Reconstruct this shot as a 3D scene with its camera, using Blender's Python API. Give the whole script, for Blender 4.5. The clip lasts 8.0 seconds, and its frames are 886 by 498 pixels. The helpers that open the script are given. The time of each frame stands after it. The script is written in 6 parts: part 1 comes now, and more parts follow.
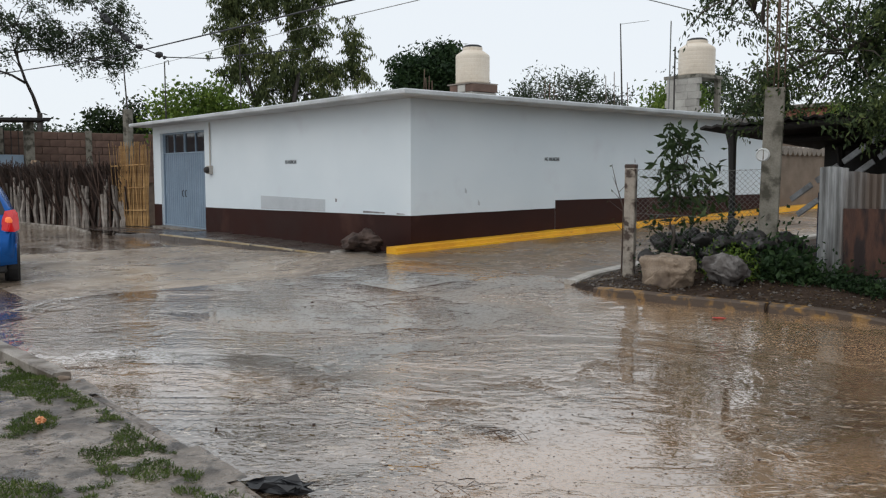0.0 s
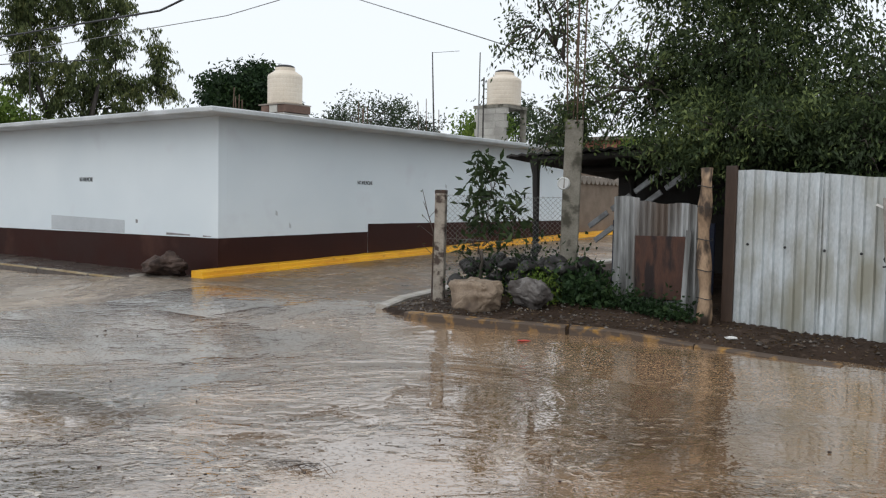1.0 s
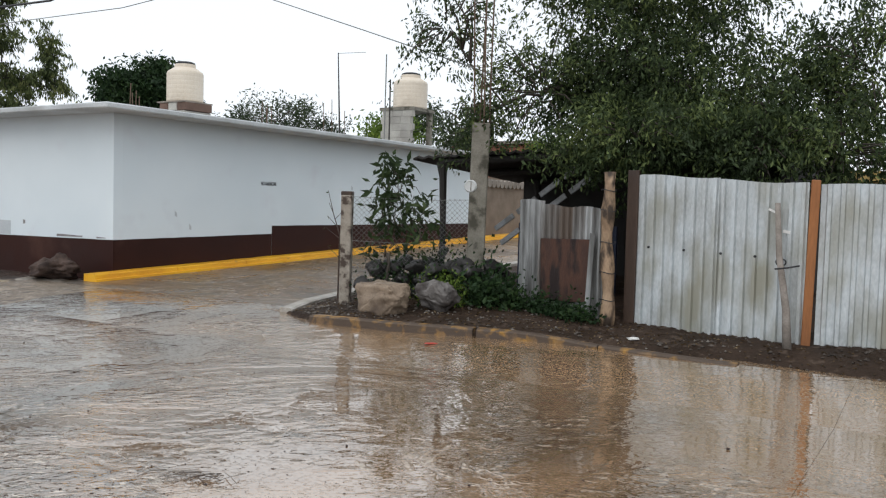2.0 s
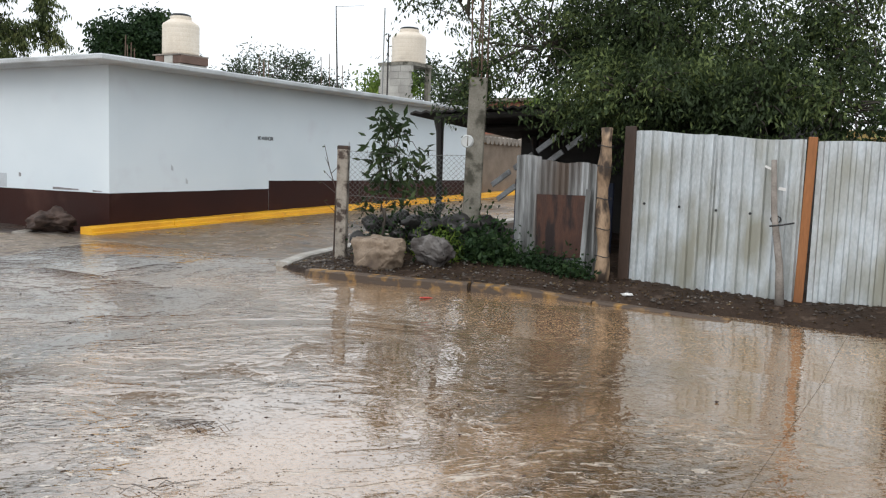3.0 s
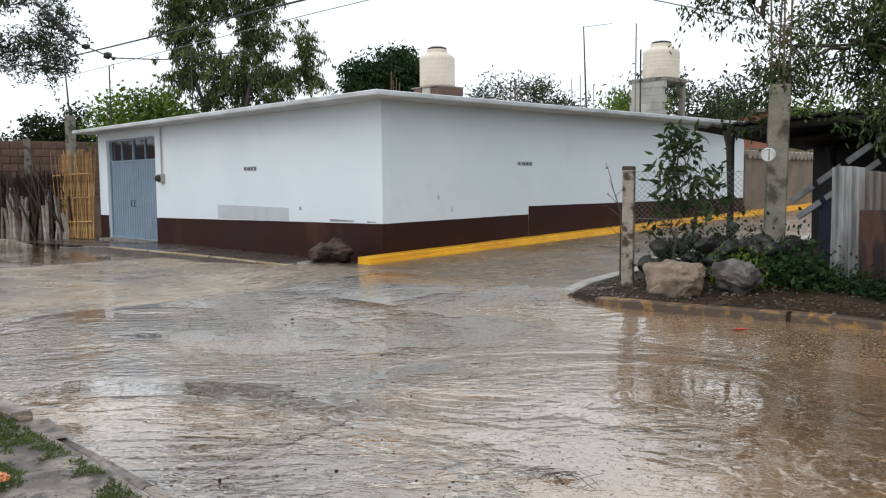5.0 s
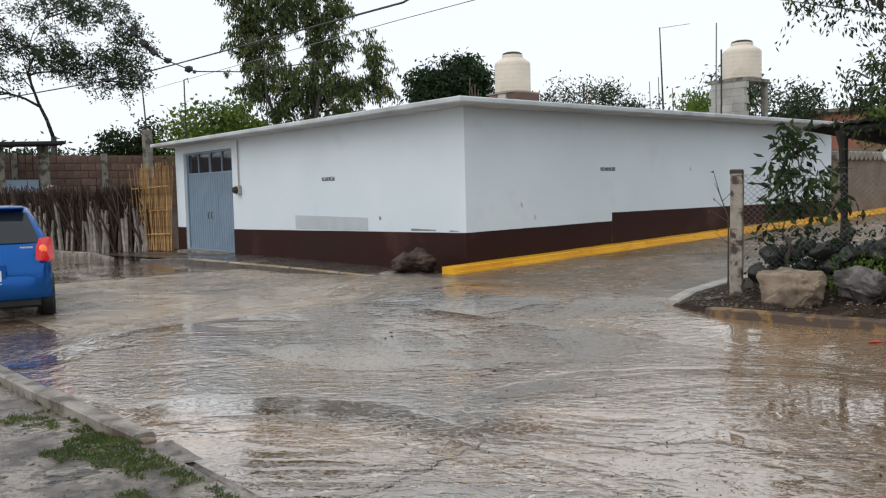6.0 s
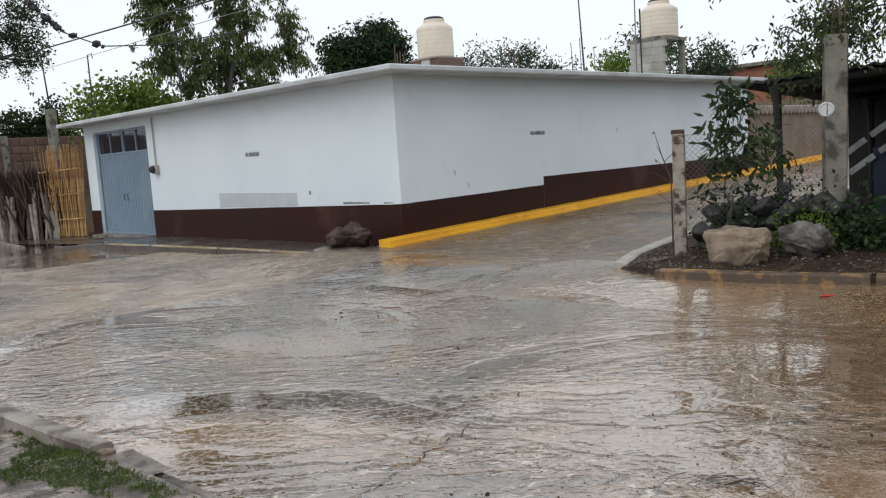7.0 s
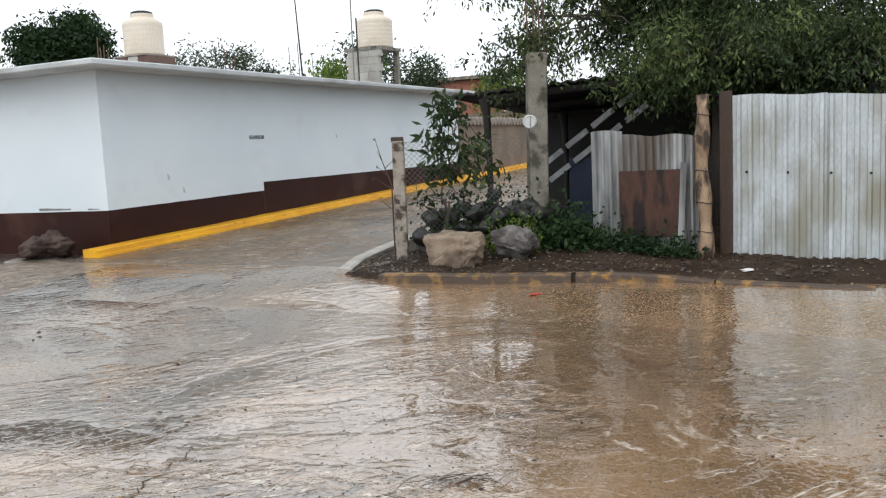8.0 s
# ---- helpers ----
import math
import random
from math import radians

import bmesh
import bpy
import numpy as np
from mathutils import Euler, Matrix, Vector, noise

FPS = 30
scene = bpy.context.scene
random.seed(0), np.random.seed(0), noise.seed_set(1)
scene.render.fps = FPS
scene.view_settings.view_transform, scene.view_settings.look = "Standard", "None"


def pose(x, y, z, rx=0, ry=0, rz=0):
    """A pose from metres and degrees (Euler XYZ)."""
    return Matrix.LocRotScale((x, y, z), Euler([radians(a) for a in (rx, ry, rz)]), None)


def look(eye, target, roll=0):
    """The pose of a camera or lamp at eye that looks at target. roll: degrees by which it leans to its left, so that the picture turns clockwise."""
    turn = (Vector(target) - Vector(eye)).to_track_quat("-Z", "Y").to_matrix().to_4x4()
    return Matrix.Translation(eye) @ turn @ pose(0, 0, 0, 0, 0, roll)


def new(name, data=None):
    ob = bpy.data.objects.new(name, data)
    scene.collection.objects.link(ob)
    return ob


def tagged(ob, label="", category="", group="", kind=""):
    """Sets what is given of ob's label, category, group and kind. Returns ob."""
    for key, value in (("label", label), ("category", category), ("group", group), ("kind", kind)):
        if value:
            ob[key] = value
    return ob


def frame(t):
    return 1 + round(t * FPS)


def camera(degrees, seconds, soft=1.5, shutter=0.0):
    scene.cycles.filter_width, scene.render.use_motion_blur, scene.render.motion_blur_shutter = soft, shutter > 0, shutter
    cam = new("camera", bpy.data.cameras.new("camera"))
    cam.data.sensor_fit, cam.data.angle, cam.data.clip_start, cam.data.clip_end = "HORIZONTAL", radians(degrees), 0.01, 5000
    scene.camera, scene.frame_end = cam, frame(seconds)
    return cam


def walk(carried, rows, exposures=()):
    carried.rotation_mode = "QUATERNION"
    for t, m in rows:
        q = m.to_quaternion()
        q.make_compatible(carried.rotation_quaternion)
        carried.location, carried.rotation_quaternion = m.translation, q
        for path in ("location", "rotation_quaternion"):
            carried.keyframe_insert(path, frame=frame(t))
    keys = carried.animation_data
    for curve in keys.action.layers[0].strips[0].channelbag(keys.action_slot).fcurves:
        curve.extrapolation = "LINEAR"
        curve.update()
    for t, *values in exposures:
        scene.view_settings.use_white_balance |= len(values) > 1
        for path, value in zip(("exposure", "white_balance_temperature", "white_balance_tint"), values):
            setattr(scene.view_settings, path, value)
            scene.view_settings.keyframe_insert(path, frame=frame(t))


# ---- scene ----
cam = camera(55.2, 8.0, 1.2)
PATH = [
    (0, (0.436, 0.265, 1.697), (-1.1, 1.534, 1.523), -0.0),
    (0.5, (0.419, 0.336, 1.678), (-0.984, 1.751, 1.502), 0.9),
    (1, (0.385, 0.383, 1.705), (-0.843, 1.958, 1.589), 1.1),
    (1.5, (0.315, 0.421, 1.704), (-0.787, 2.088, 1.627), 0.8),
    (2.8, (0.353, 0.448, 1.666), (-0.65, 2.169, 1.489), 2.0),
    (3, (0.358, 0.45, 1.663), (-0.678, 2.149, 1.46), 2.0),
    (3.5, (0.241, 0.403, 1.673), (-0.901, 2.038, 1.517), 1.9),
    (4, (0.063, 0.353, 1.679), (-1.174, 1.917, 1.523), 2.2),
    (4.5, (-0.16, 0.357, 1.651), (-1.517, 1.813, 1.457), 0.8),
    (4.7, (-0.286, 0.375, 1.648), (-1.699, 1.779, 1.467), -0.3),
    (5.8, (-0.959, 0.284, 1.657), (-2.467, 1.592, 1.528), -0.2),
    (6, (-1.031, 0.234, 1.661), (-2.575, 1.498, 1.526), -1.4),
    (6.5, (-1.242, 0.208, 1.704), (-2.826, 1.419, 1.539), -4.3),
    (7, (-1.43, 0.174, 1.728), (-2.842, 1.572, 1.507), -3.8),
    (7.5, (-1.539, 0.145, 1.729), (-2.678, 1.768, 1.468), -2.6),
    (8, (-1.54, 0.25, 1.719), (-2.423, 2.028, 1.475), -2.7),
]
walk(cam, [(t, look(eye, target, roll)) for t, eye, target, roll in PATH],
     [(0, -0.09), (1.0, 0.05), (1.5, 0.06), (2.8, 0.40), (3.4, 0.42), (4.0, 0.03), (4.5, 0.28), (6.0, 0.1), (6.5, 0.03), (7.2, 0.08), (7.5, 0.13), (8.0, 0.45)])

# ---- light ----
world = bpy.data.worlds.new("overcast_sky")
scene.world = world
world.use_nodes = True
wn, wl = world.node_tree.nodes, world.node_tree.links
wn.clear()
sky = wn.new("ShaderNodeTexSky")
sky.sky_type, sky.sun_disc = "NISHITA", False
sky.sun_elevation, sky.sun_rotation = radians(55), radians(200)
veil = wn.new("ShaderNodeMix")
veil.data_type = "RGBA"
veil.inputs[0].default_value = 0.93
veil.inputs[7].default_value = (8.5, 9.0, 9.5, 1)
wback, wout = wn.new("ShaderNodeBackground"), wn.new("ShaderNodeOutputWorld")
wback.inputs[1].default_value = 0.110
wl.new(sky.outputs[0], veil.inputs[6])
wl.new(veil.outputs[2], wback.inputs[0])
wl.new(wback.outputs[0], wout.inputs[0])
sun = new("sun", bpy.data.lights.new("sun", "SUN"))
sun.data.energy, sun.data.angle, sun.data.color = 0.7, radians(50), (1, 0.97, 0.93)
sun.matrix_world = look((-4, -10, 16), (-8, 6, 0))
scene.view_settings.exposure = 0.0


# ---- materials ----
def surface(name, c1, c2, scale=2.0, rough=(0.6, 0.85), bump=0.3, fine=40.0, metal=0.0, stretch=(1, 1, 1), c3=None, spot=(0.6, 0.7),
            spot_scale=None, vary=0.0, dist=0.02, wet=0.0, spec=0.4):
    """Two scales of noise for colour, roughness and relief; c3: stains; vary: by piece."""
    m = bpy.data.materials.new(name)
    m.use_nodes = True
    n, l = m.node_tree.nodes, m.node_tree.links
    b = n["Principled BSDF"]
    tc, mp = n.new("ShaderNodeTexCoord"), n.new("ShaderNodeMapping")
    mp.inputs["Scale"].default_value = stretch
    l.new(tc.outputs["Object"], mp.inputs[0])
    big, small = n.new("ShaderNodeTexNoise"), n.new("ShaderNodeTexNoise")
    big.inputs["Scale"].default_value, big.inputs["Detail"].default_value = scale, 6
    small.inputs["Scale"].default_value, small.inputs["Detail"].default_value = fine, 4
    l.new(mp.outputs[0], big.inputs[0]), l.new(mp.outputs[0], small.inputs[0])
    ramp = n.new("ShaderNodeMapRange")
    ramp.inputs[1].default_value, ramp.inputs[2].default_value = 0.36, 0.64
    l.new(big.outputs[0], ramp.inputs[0])
    mix = n.new("ShaderNodeMix")
    mix.data_type = "RGBA"
    mix.inputs[6].default_value, mix.inputs[7].default_value = (*c1, 1), (*c2, 1)
    l.new(ramp.outputs[0], mix.inputs[0])
    col = mix.outputs[2]
    grain = n.new("ShaderNodeMix")
    grain.data_type, grain.blend_type = "RGBA", "OVERLAY"
    grain.inputs[0].default_value = 0.35
    l.new(col, grain.inputs[6]), l.new(small.outputs[0], grain.inputs[7])
    col = grain.outputs[2]
    if c3:
        st, sr, sm = n.new("ShaderNodeTexNoise"), n.new("ShaderNodeMapRange"), n.new("ShaderNodeMix")
        st.inputs["Scale"].default_value, st.inputs["Detail"].default_value = spot_scale or scale * 0.6, 8
        l.new(mp.outputs[0], st.inputs[0]), l.new(st.outputs[0], sr.inputs[0])
        sr.inputs[1].default_value, sr.inputs[2].default_value = spot
        sm.data_type = "RGBA"
        sm.inputs[7].default_value = (*c3, 1)
        l.new(sr.outputs[0], sm.inputs[0]), l.new(col, sm.inputs[6])
        col = sm.outputs[2]
    if vary:
        oi, hv, mr = n.new("ShaderNodeObjectInfo"), n.new("ShaderNodeHueSaturation"), n.new("ShaderNodeMapRange")
        mr.inputs[3].default_value, mr.inputs[4].default_value = 1 - vary, 1 + vary
        l.new(oi.outputs["Random"], mr.inputs[0]), l.new(mr.outputs[0], hv.inputs["Value"]), l.new(col, hv.inputs["Color"])
        col = hv.outputs[0]
    l.new(col, b.inputs["Base Color"])
    rr = n.new("ShaderNodeMapRange")
    rr.inputs[1].default_value, rr.inputs[2].default_value, rr.inputs[3].default_value, rr.inputs[4].default_value = 0.35, 0.65, *rough
    l.new(big.outputs[0], rr.inputs[0]), l.new(rr.outputs[0], b.inputs["Roughness"])
    b.inputs["Metallic"].default_value, b.inputs["Specular IOR Level"].default_value = metal, spec
    b.inputs["Coat Weight"].default_value = wet
    b.inputs["Coat Roughness"].default_value = 0.12
    add = n.new("ShaderNodeMath")
    add.operation = "MULTIPLY_ADD"
    add.inputs[1].default_value = 0.5
    l.new(small.outputs[0], add.inputs[0]), l.new(big.outputs[0], add.inputs[2])
    bp = n.new("ShaderNodeBump")
    bp.inputs["Strength"].default_value, bp.inputs["Distance"].default_value = bump, dist
    l.new(add.outputs[0], bp.inputs["Height"]), l.new(bp.outputs[0], b.inputs["Normal"])
    return m


def plain(name, c, rough=0.5, metal=0.0, emit=0.0):
    m = bpy.data.materials.new(name)
    m.use_nodes = True
    b = m.node_tree.nodes["Principled BSDF"]
    b.inputs["Base Color"].default_value, b.inputs["Roughness"].default_value, b.inputs["Metallic"].default_value = (*c, 1), rough, metal
    if emit:
        b.inputs["Emission Color"].default_value, b.inputs["Emission Strength"].default_value = (*c, 1), emit
    return m


def leafy(name, c1, c2, c3, rough=0.55):
    """Leaves: colour by leaf and by clump, with light coming through."""
    m = bpy.data.materials.new(name)
    m.use_nodes = True
    n, l = m.node_tree.nodes, m.node_tree.links
    b = n["Principled BSDF"]
    geo, ramp = n.new("ShaderNodeNewGeometry"), n.new("ShaderNodeValToRGB")
    e = ramp.color_ramp.elements
    e[0].color, e[1].color = (*c1, 1), (*c3, 1)
    mid = e.new(0.6)
    mid.color = (*c2, 1)
    tc, nz, ad = n.new("ShaderNodeTexCoord"), n.new("ShaderNodeTexNoise"), n.new("ShaderNodeMath")
    nz.inputs["Scale"].default_value = 0.9
    l.new(tc.outputs["Object"], nz.inputs[0])
    ad.operation = "MULTIPLY_ADD"
    ad.inputs[1].default_value = 0.6
    sub = n.new("ShaderNodeMath")
    sub.operation = "MULTIPLY_ADD"
    sub.inputs[1].default_value, sub.inputs[2].default_value = 2.4, -1.0
    # clumps at two sizes
    nf, nm = n.new("ShaderNodeTexNoise"), n.new("ShaderNodeMix")
    nf.inputs["Scale"].default_value, nm.inputs[0].default_value = 4.5, 0.5
    l.new(tc.outputs["Object"], nf.inputs[0]), l.new(nz.outputs[0], nm.inputs[2]), l.new(nf.outputs[0], nm.inputs[3])
    l.new(nm.outputs[0], sub.inputs[0])
    l.new(geo.outputs["Random Per Island"], ad.inputs[0]), l.new(sub.outputs[0], ad.inputs[2])
    l.new(ad.outputs[0], ramp.inputs[0]), l.new(ramp.outputs[0], b.inputs["Base Color"])
    b.inputs["Roughness"].default_value, b.inputs["Specular IOR Level"].default_value = rough, 0.22
    tr, mx, out = n.new("ShaderNodeBsdfTranslucent"), n.new("ShaderNodeMixShader"), n["Material Output"]
    mx.inputs[0].default_value = 0.3
    l.new(ramp.outputs[0], tr.inputs[0]), l.new(b.outputs[0], mx.inputs[1]), l.new(tr.outputs[0], mx.inputs[2]), l.new(mx.outputs[0], out.inputs[0])
    return m


def water_road(name, dry, mud, ripple, rough, coat=1.0):
    """Wet concrete under a film of running muddy water."""
    m = bpy.data.materials.new(name)
    m.use_nodes = True
    n, l = m.node_tree.nodes, m.node_tree.links
    b = n["Principled BSDF"]
    tc = n.new("ShaderNodeTexCoord")
    mp = n.new("ShaderNodeMapping")
    mp.vector_type = "TEXTURE"
    mp.inputs["Rotation"].default_value, mp.inputs["Scale"].default_value = (0, 0, radians(40)), (1, 0.62, 1)
    l.new(tc.outputs["Object"], mp.inputs[0])

    def nz(scale, detail, dist=0.0, src=None, rough_=0.5):
        t = n.new("ShaderNodeTexNoise")
        t.inputs["Scale"].default_value, t.inputs["Detail"].default_value, t.inputs["Distortion"].default_value = scale, detail, dist
        t.inputs["Roughness"].default_value = rough_
        l.new((src or tc.outputs["Object"]), t.inputs[0])
        return t.outputs[0]

    def rng(src, a, b_, c=0.0, d=1.0):
        t = n.new("ShaderNodeMapRange")
        t.inputs[1].default_value, t.inputs[2].default_value, t.inputs[3].default_value, t.inputs[4].default_value = a, b_, c, d
        l.new(src, t.inputs[0])
        return t.outputs[0]

    def math_(op, a, b_):
        t = n.new("ShaderNodeMath")
        t.operation = op
        for k, v in enumerate((a, b_)):
            if isinstance(v, float):
                t.inputs[k].default_value = v
            else:
                l.new(v, t.inputs[k])
        return t.outputs[0]

    sep = n.new("ShaderNodeSeparateXYZ")
    l.new(tc.outputs["Object"], sep.inputs[0])
    # silt settles towards the verge, where the water stands still
    still = rng(math_("ADD", math_("MULTIPLY", sep.outputs[0], 0.35), math_("ADD", sep.outputs[1], math_("MULTIPLY", nz(0.7, 4, 0.5), 3.0))), 5.4, 7.6)
    still = math_("MULTIPLY", still, rng(sep.outputs[0], -7.6, -5.6))
    patch = rng(nz(0.45, 5, 0.6), 0.38, 0.62)
    mix = n.new("ShaderNodeMix")
    mix.data_type = "RGBA"
    mix.inputs[6].default_value, mix.inputs[7].default_value = (*dry, 1), (*mud, 1)
    l.new(patch, mix.inputs[0])
    silt = n.new("ShaderNodeMix")
    silt.data_type = "RGBA"
    silt.inputs[7].default_value = (0.31, 0.21, 0.125, 1)
    l.new(math_("MULTIPLY", still, 0.8), silt.inputs[0]), l.new(mix.outputs[2], silt.inputs[6])
    # smooth sheets of water beside rippled ones
    zone = rng(nz(0.42, 4, 1.2, None, 0.6), 0.45, 0.57)
    zone = math_("MULTIPLY", zone, math_("SUBTRACT", 1.0, math_("MULTIPLY", still, 0.7)))
    calm = rng(zone, 0.0, 1.0, 0.10, 1.5)
    # thin pale lines of froth where the flow breaks
    fold = nz(0.55, 5, 0.9, mp.outputs[0], 0.6)
    line = rng(math_("ABSOLUTE", math_("SUBTRACT", fold, 0.5), 0.0), 0.0, 0.013, 1.0, 0.0)
    fold2 = nz(1.6, 5, 0.6, mp.outputs[0], 0.62)
    line2 = rng(math_("ABSOLUTE", math_("SUBTRACT", fold2, 0.47), 0.0), 0.0, 0.012, 0.45, 0.0)
    line = math_("MULTIPLY", math_("MAXIMUM", line, math_("MULTIPLY", line2, rng(nz(0.5, 2), 0.5, 0.6))), rng(nz(0.9, 3), 0.42, 0.54))
    line = math_("MULTIPLY", line, rng(nz(11, 4), 0.40, 0.56))
    line = math_("MULTIPLY", line, math_("SUBTRACT", 1.0, still))
    froth_glints = n.new("ShaderNodeMix")
    froth_glints.data_type = "RGBA"
    froth_glints.inputs[7].default_value = (0.55, 0.49, 0.42, 1)
    l.new(math_("MULTIPLY", line, 0.85), froth_glints.inputs[0]), l.new(silt.outputs[2], froth_glints.inputs[6])
    # glints and dark reflections of the ripples, painted as short pale and dark streaks
    dark, glint = n.new("ShaderNodeMix"), n.new("ShaderNodeMix")
    dark.data_type = glint.data_type = "RGBA"
    dark.inputs[7].default_value, glint.inputs[7].default_value = (0.045, 0.031, 0.021, 1), (0.60, 0.54, 0.47, 1)
    l.new(math_("MULTIPLY", rng(nz(5.5, 4, 0.9, mp.outputs[0], 0.6), 0.50, 0.60), math_("MULTIPLY", zone, 0.75)), dark.inputs[0]), l.new(froth_glints.outputs[2], dark.inputs[6])
    l.new(math_("MULTIPLY", rng(nz(9.0, 4, 0.8, mp.outputs[0], 0.62), 0.575, 0.625), math_("MULTIPLY", rng(zone, 0.1, 0.8), 0.7)), glint.inputs[0]), l.new(dark.outputs[2], glint.inputs[6])
    froth_glints = glint
    grit = n.new("ShaderNodeMix")
    grit.data_type, grit.blend_type = "RGBA", "OVERLAY"
    grit.inputs[0].default_value = 0.55
    l.new(froth_glints.outputs[2], grit.inputs[6]), l.new(nz(48, 6, 0.3), grit.inputs[7])
    # coarse sand lying in the silt
    sand, sm = nz(62, 2, 0.2), n.new("ShaderNodeMix")
    sm.data_type, sm.blend_type = "RGBA", "OVERLAY"
    l.new(math_("MULTIPLY", math_("MULTIPLY", still, rng(nz(0.8, 4, 0.4), 0.45, 0.6)), 0.9), sm.inputs[0])
    l.new(grit.outputs[2], sm.inputs[6]), l.new(rng(sand, 0.36, 0.64), sm.inputs[7])
    grit = sm
    # dark specks of leaf litter and grit
    speck = rng(nz(22, 3, 0.8), 0.66, 0.70)
    sp = n.new("ShaderNodeMix")
    sp.data_type = "RGBA"
    sp.inputs[7].default_value = (0.03, 0.022, 0.016, 1)
    l.new(math_("MULTIPLY", speck, rng(nz(0.9, 3), 0.45, 0.6)), sp.inputs[0]), l.new(grit.outputs[2], sp.inputs[6])
    l.new(sp.outputs[2], b.inputs["Base Color"])
    wet_rough = rng(nz(1.3, 5, 0.5), 0.35, 0.65, *rough)
    l.new(math_("MAXIMUM", wet_rough, math_("MULTIPLY", line, 0.5)), b.inputs["Roughness"])
    b.inputs["IOR"].default_value = 1.5
    l.new(math_("SUBTRACT", coat, math_("MULTIPLY", line, 0.6 * coat)), b.inputs["Coat Weight"])
    b.inputs["Coat IOR"].default_value, b.inputs["Coat Roughness"].default_value = 2.15, 0.015
    b.inputs["Coat Tint"].default_value, b.inputs["Specular Tint"].default_value = (1, 0.95, 0.89, 1), (1, 0.94, 0.87, 1)
    # wave heights in metres: short ripples, finer ones on their backs, and the slow swell of the flow
    crest = nz(5.5, 2, 0.9, mp.outputs[0], 0.5)
    waves = math_("ADD", math_("MULTIPLY", crest, 0.026 * ripple), math_("MULTIPLY", nz(13, 2, 0.6, mp.outputs[0], 0.5), 0.0105 * ripple))
    waves = math_("ADD", math_("MULTIPLY", waves, calm), math_("MULTIPLY", nz(1.2, 2, 0.4, mp.outputs[0]), 0.009 * ripple))
    pits = math_("MULTIPLY", rng(nz(34, 3), 0.55, 0.75), 0.0012)
    bp = n.new("ShaderNodeBump")
    bp.inputs["Strength"].default_value, bp.inputs["Distance"].default_value = 1.0, 1.0
    l.new(math_("ADD", math_("ADD", waves, pits), math_("MULTIPLY", line, 0.003)), bp.inputs["Height"]), l.new(bp.outputs[0], b.inputs["Normal"]), l.new(bp.outputs[0], b.inputs["Coat Normal"])
    return m


